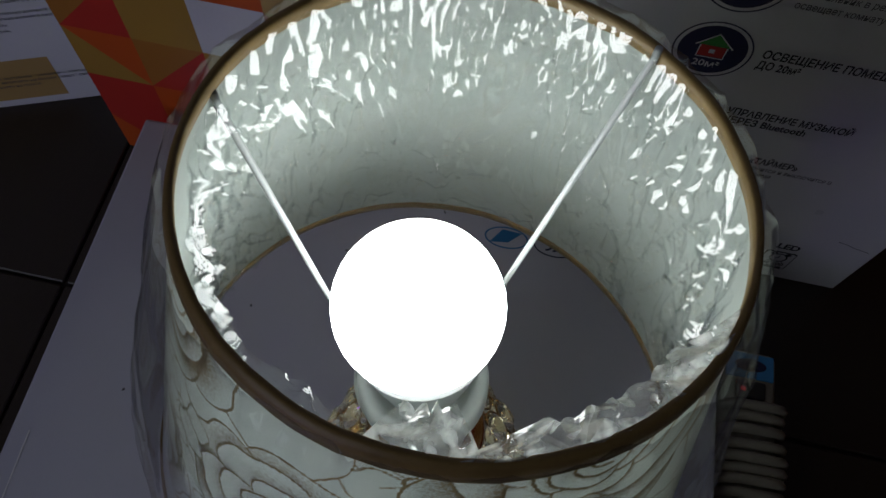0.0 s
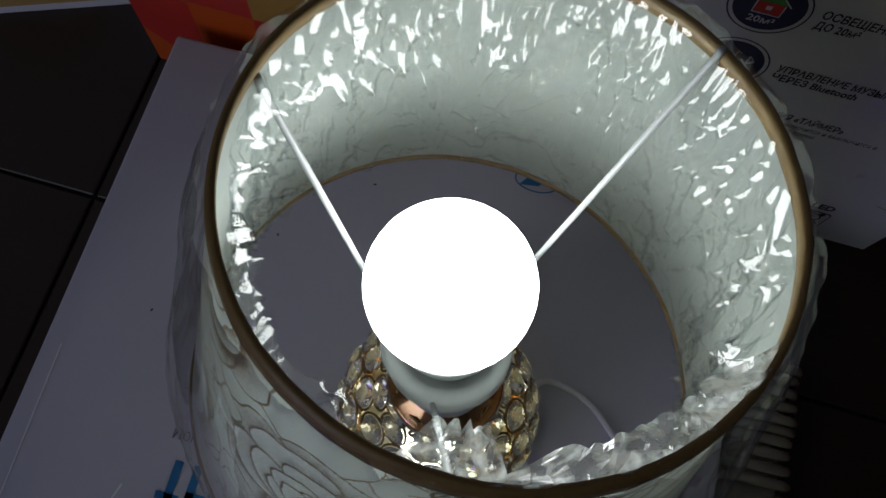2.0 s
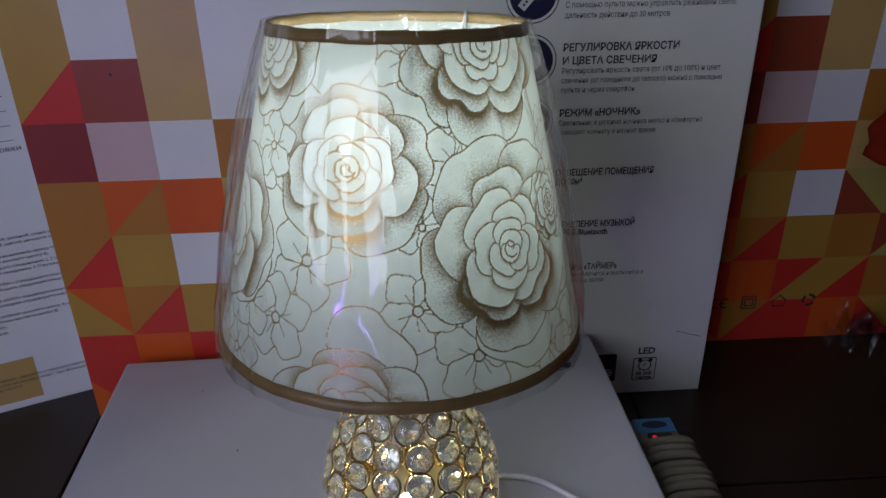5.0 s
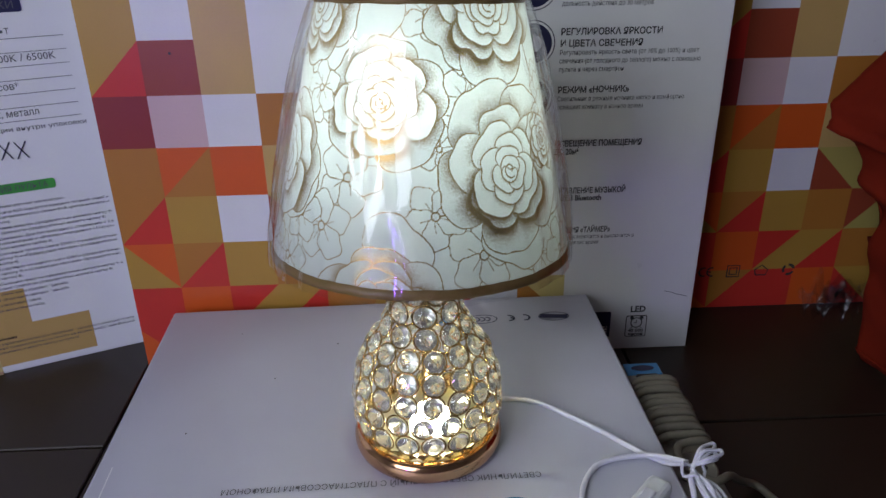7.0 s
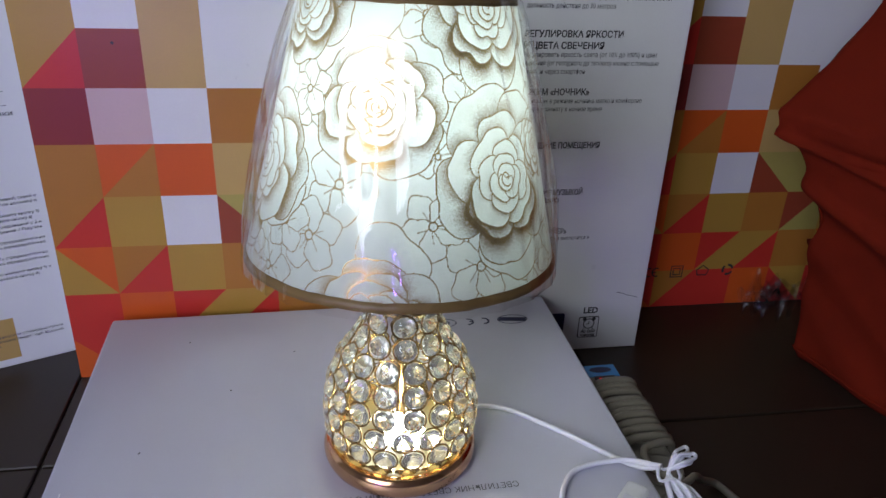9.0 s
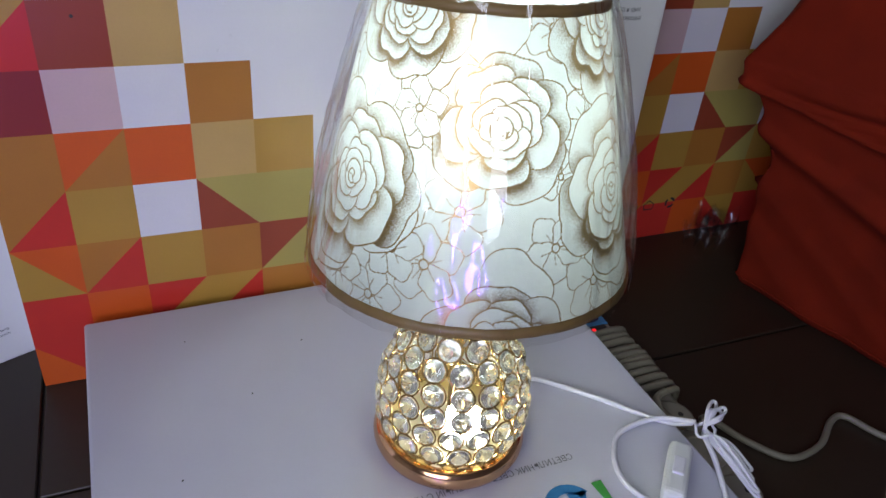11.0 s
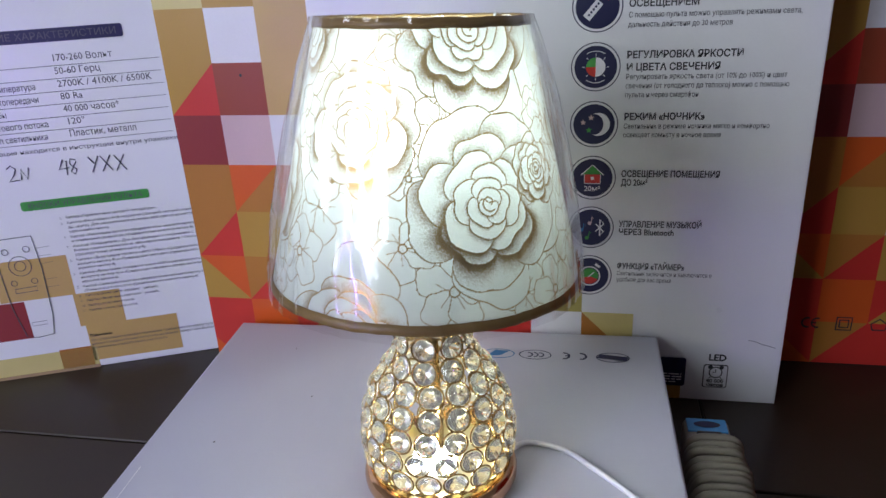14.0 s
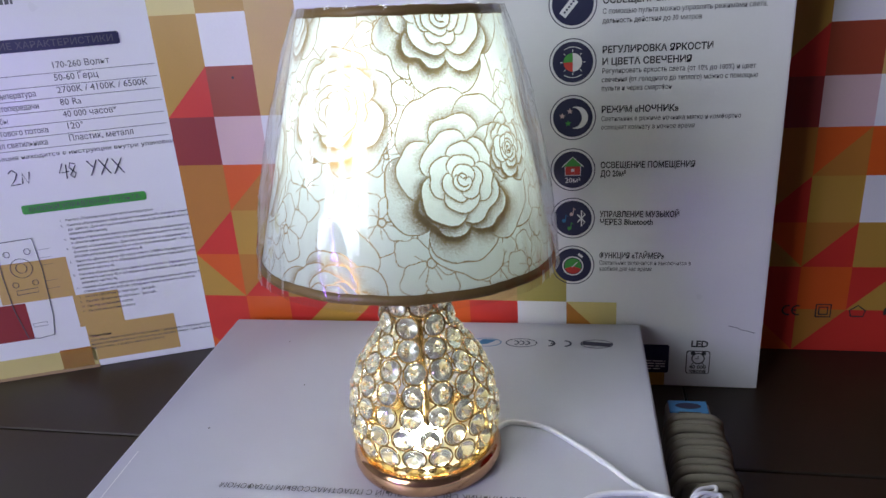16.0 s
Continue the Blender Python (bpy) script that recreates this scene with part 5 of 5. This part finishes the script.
def cloth_bag():
    """A slumped red cloth bag: flat sagging sides, a top folded over into a lip and a pointed ear at the corner."""
    # height; back corner and front corner of the side towards the lamp
    shape = [
        (0.000, (0.540, 0.212), (0.600, -0.030)), (0.012, (0.533, 0.216), (0.594, -0.036)), (0.100, (0.526, 0.218), (0.584, -0.030)), (0.200, (0.503, 0.214), (0.566, -0.012)),
        (0.262, (0.482, 0.216), (0.560, 0.004)), (0.292, (0.466, 0.220), (0.566, 0.012)), (0.304, (0.446, 0.226), (0.548, -0.004)), (0.326, (0.438, 0.230), (0.544, -0.004)),
        (0.350, (0.462, 0.226), (0.552, 0.010)), (0.400, (0.500, 0.220), (0.574, 0.032)), (0.470, (0.545, 0.212), (0.600, 0.060)), (0.560, (0.610, 0.200), (0.640, 0.090))]
    rows, cols = 110, 168
    zs = np.array([q[0] for q in shape])
    bm = bmesh.new()
    grid = []
    for i in range(rows):
        z = 0.56 * i / (rows - 1)
        bx, by = (np.interp(z, zs, [q[1][k] for q in shape]) for k in (0, 1))
        ax, ay = (np.interp(z, zs, [q[2][k] for q in shape]) for k in (0, 1))
        shrink = 0.10 * max(0.0, (z - 0.30) / 0.26)
        corners = [Vector((bx, by)), Vector((ax, ay)), Vector((1.04 - shrink, ay - 0.09 + shrink)), Vector((1.02 - shrink, by - 0.01))]
        line = []
        for k in range(4):
            a, b = corners[k], corners[(k + 1) % 4]
            line += [a.lerp(b, q / (cols // 4)) for q in range(cols // 4)]
        for _ in range(3):
            line = [(line[k - 1] + line[k] * 2 + line[(k + 1) % cols]) / 4 for k in range(cols)]
        row = []
        for k in range(cols):
            p = line[k]
            way = line[(k + 1) % cols] - line[k - 1]
            out = Vector((way.y, -way.x)).normalized() * -1
            along = k / (cols / 4)  # 0 to 1 over the side towards the lamp, 1 to 2 over the front
            sag = 0.014 * math.exp(-((z - 0.235 + 0.075 * along) / 0.016) ** 2) + 0.006 * math.exp(-((z - 0.150 - 0.06 * along) / 0.030) ** 2) - 0.008 * math.exp(-((z - 0.205 + 0.07 * along) / 0.035) ** 2)
            lip = 0.018 * math.exp(-((z - 0.296 + 0.035 * along) / 0.007) ** 2)
            v = Vector((p.x * 9, p.y * 9, z * 9))
            crumple = 0.011 * noise.noise(v * 0.7) + 0.007 * abs(noise.noise(Vector((v.x + v.z, v.y - v.z, v.z * 0.6)))) + 0.0022 * noise.noise(v * 3.1)
            p = p + out * (crumple - sag - lip)
            row.append(bm.verts.new((p.x, p.y, max(0.0, z + 0.006 * noise.noise(v * 0.5) * (z > 0.02)))))
        grid.append(row)
    for i in range(rows - 1):
        for k in range(cols):
            q = (k + 1) % cols
            bm.faces.new((grid[i][k], grid[i][q], grid[i + 1][q], grid[i + 1][k]))
    bm.faces.new(grid[0])
    bm.faces.new(grid[-1])
    ob = tagged(empty("cloth_bag"), "slumped red cloth bag with a folded top, on the floor", "bag")
    body = part("bag_body", bm, RED_CLOTH, ob, "red cloth", True)
    # bottom hem seam
    hem = [Vector((v.co.x, v.co.y, 0.012)) for v in list(body.data.vertices)[cols * 3:cols * 4:2]]
    part("hem", tube(hem, 0.0022, 6, closed=True), RED_CLOTH, ob, "sewn red hem", True)
    return ob


def film_scrap():
    bm = bmesh.new()
    n = 14
    rnd = random.Random(21)
    vs = [[bm.verts.new((0.085 * (i / (n - 1) - 0.5), 0.05 * (j / (n - 1) - 0.5), 0.035 + 0.05 * noise.noise(Vector((i * 0.5, j * 0.5, 2))) + rnd.uniform(-0.004, 0.004))) for j in range(n)] for i in range(n)]
    for i in range(n - 1):
        for j in range(n - 1):
            bm.faces.new((vs[i][j], vs[i + 1][j], vs[i + 1][j + 1], vs[i][j + 1]))
    low = min(v.co.z for v in bm.verts)
    for v in bm.verts:
        v.co.z -= low - 0.001
    ob = part("film_scrap", bm, FILM_LOOSE, None)
    ob.matrix_basis = pose(0.548, 0.292, 0, 0, 0, 20)
    return tagged(ob, "crumpled scrap of clear film by the cartons", "plastic film")


def violet_lamp():
    """A violet display light on the floor, known from its glare on the cartons and on the film."""
    ob = tagged(empty("display_light", pose(-0.46, -0.74, 0)), "slim violet display light standing on the floor", "lamp")
    part("foot", lathe([(0.0, 0.0), (0.045, 0.0), (0.048, 0.004), (0.040, 0.012), (0.012, 0.016), (0.012, 0.20), (0.0, 0.20)], 32), HOLDER, ob, "white plastic foot", True)
    part("glow_tube", lathe([(0.0, 0.20), (0.014, 0.20), (0.016, 0.204), (0.016, 0.416), (0.012, 0.42), (0.0, 0.42)], 24), VIOLET_GLOW, ob, "glowing violet tube", True)
    return ob


def floor_tiles():
    floor = bpy.data.objects["floor"]
    w = 0.60
    me = bpy.data.meshes.new("tile")
    bm = box(-w / 2 + 0.0015, w / 2 - 0.0015, -w / 2 + 0.0015, w / 2 - 0.0015, -0.008, 0.0, 0.0012, 1)
    bm.to_mesh(me)
    bm.free()
    me.materials.append(TILE)
    for i in range(-4, 5):
        for j in range(-3, 2):
            ob = new("tile", me)
            ob.parent = floor
            ob.matrix_basis = Matrix.Translation((-0.345 + (i + 0.5) * w, 0.098 + (j + 0.5) * w, 0))


room()
main_carton()
back_carton()
spec_carton()
flat_carton()
table_lamp()
wrapping()
power_strip()
lamp_cord()
cloth_bag()
film_scrap()
violet_lamp()
floor_tiles()
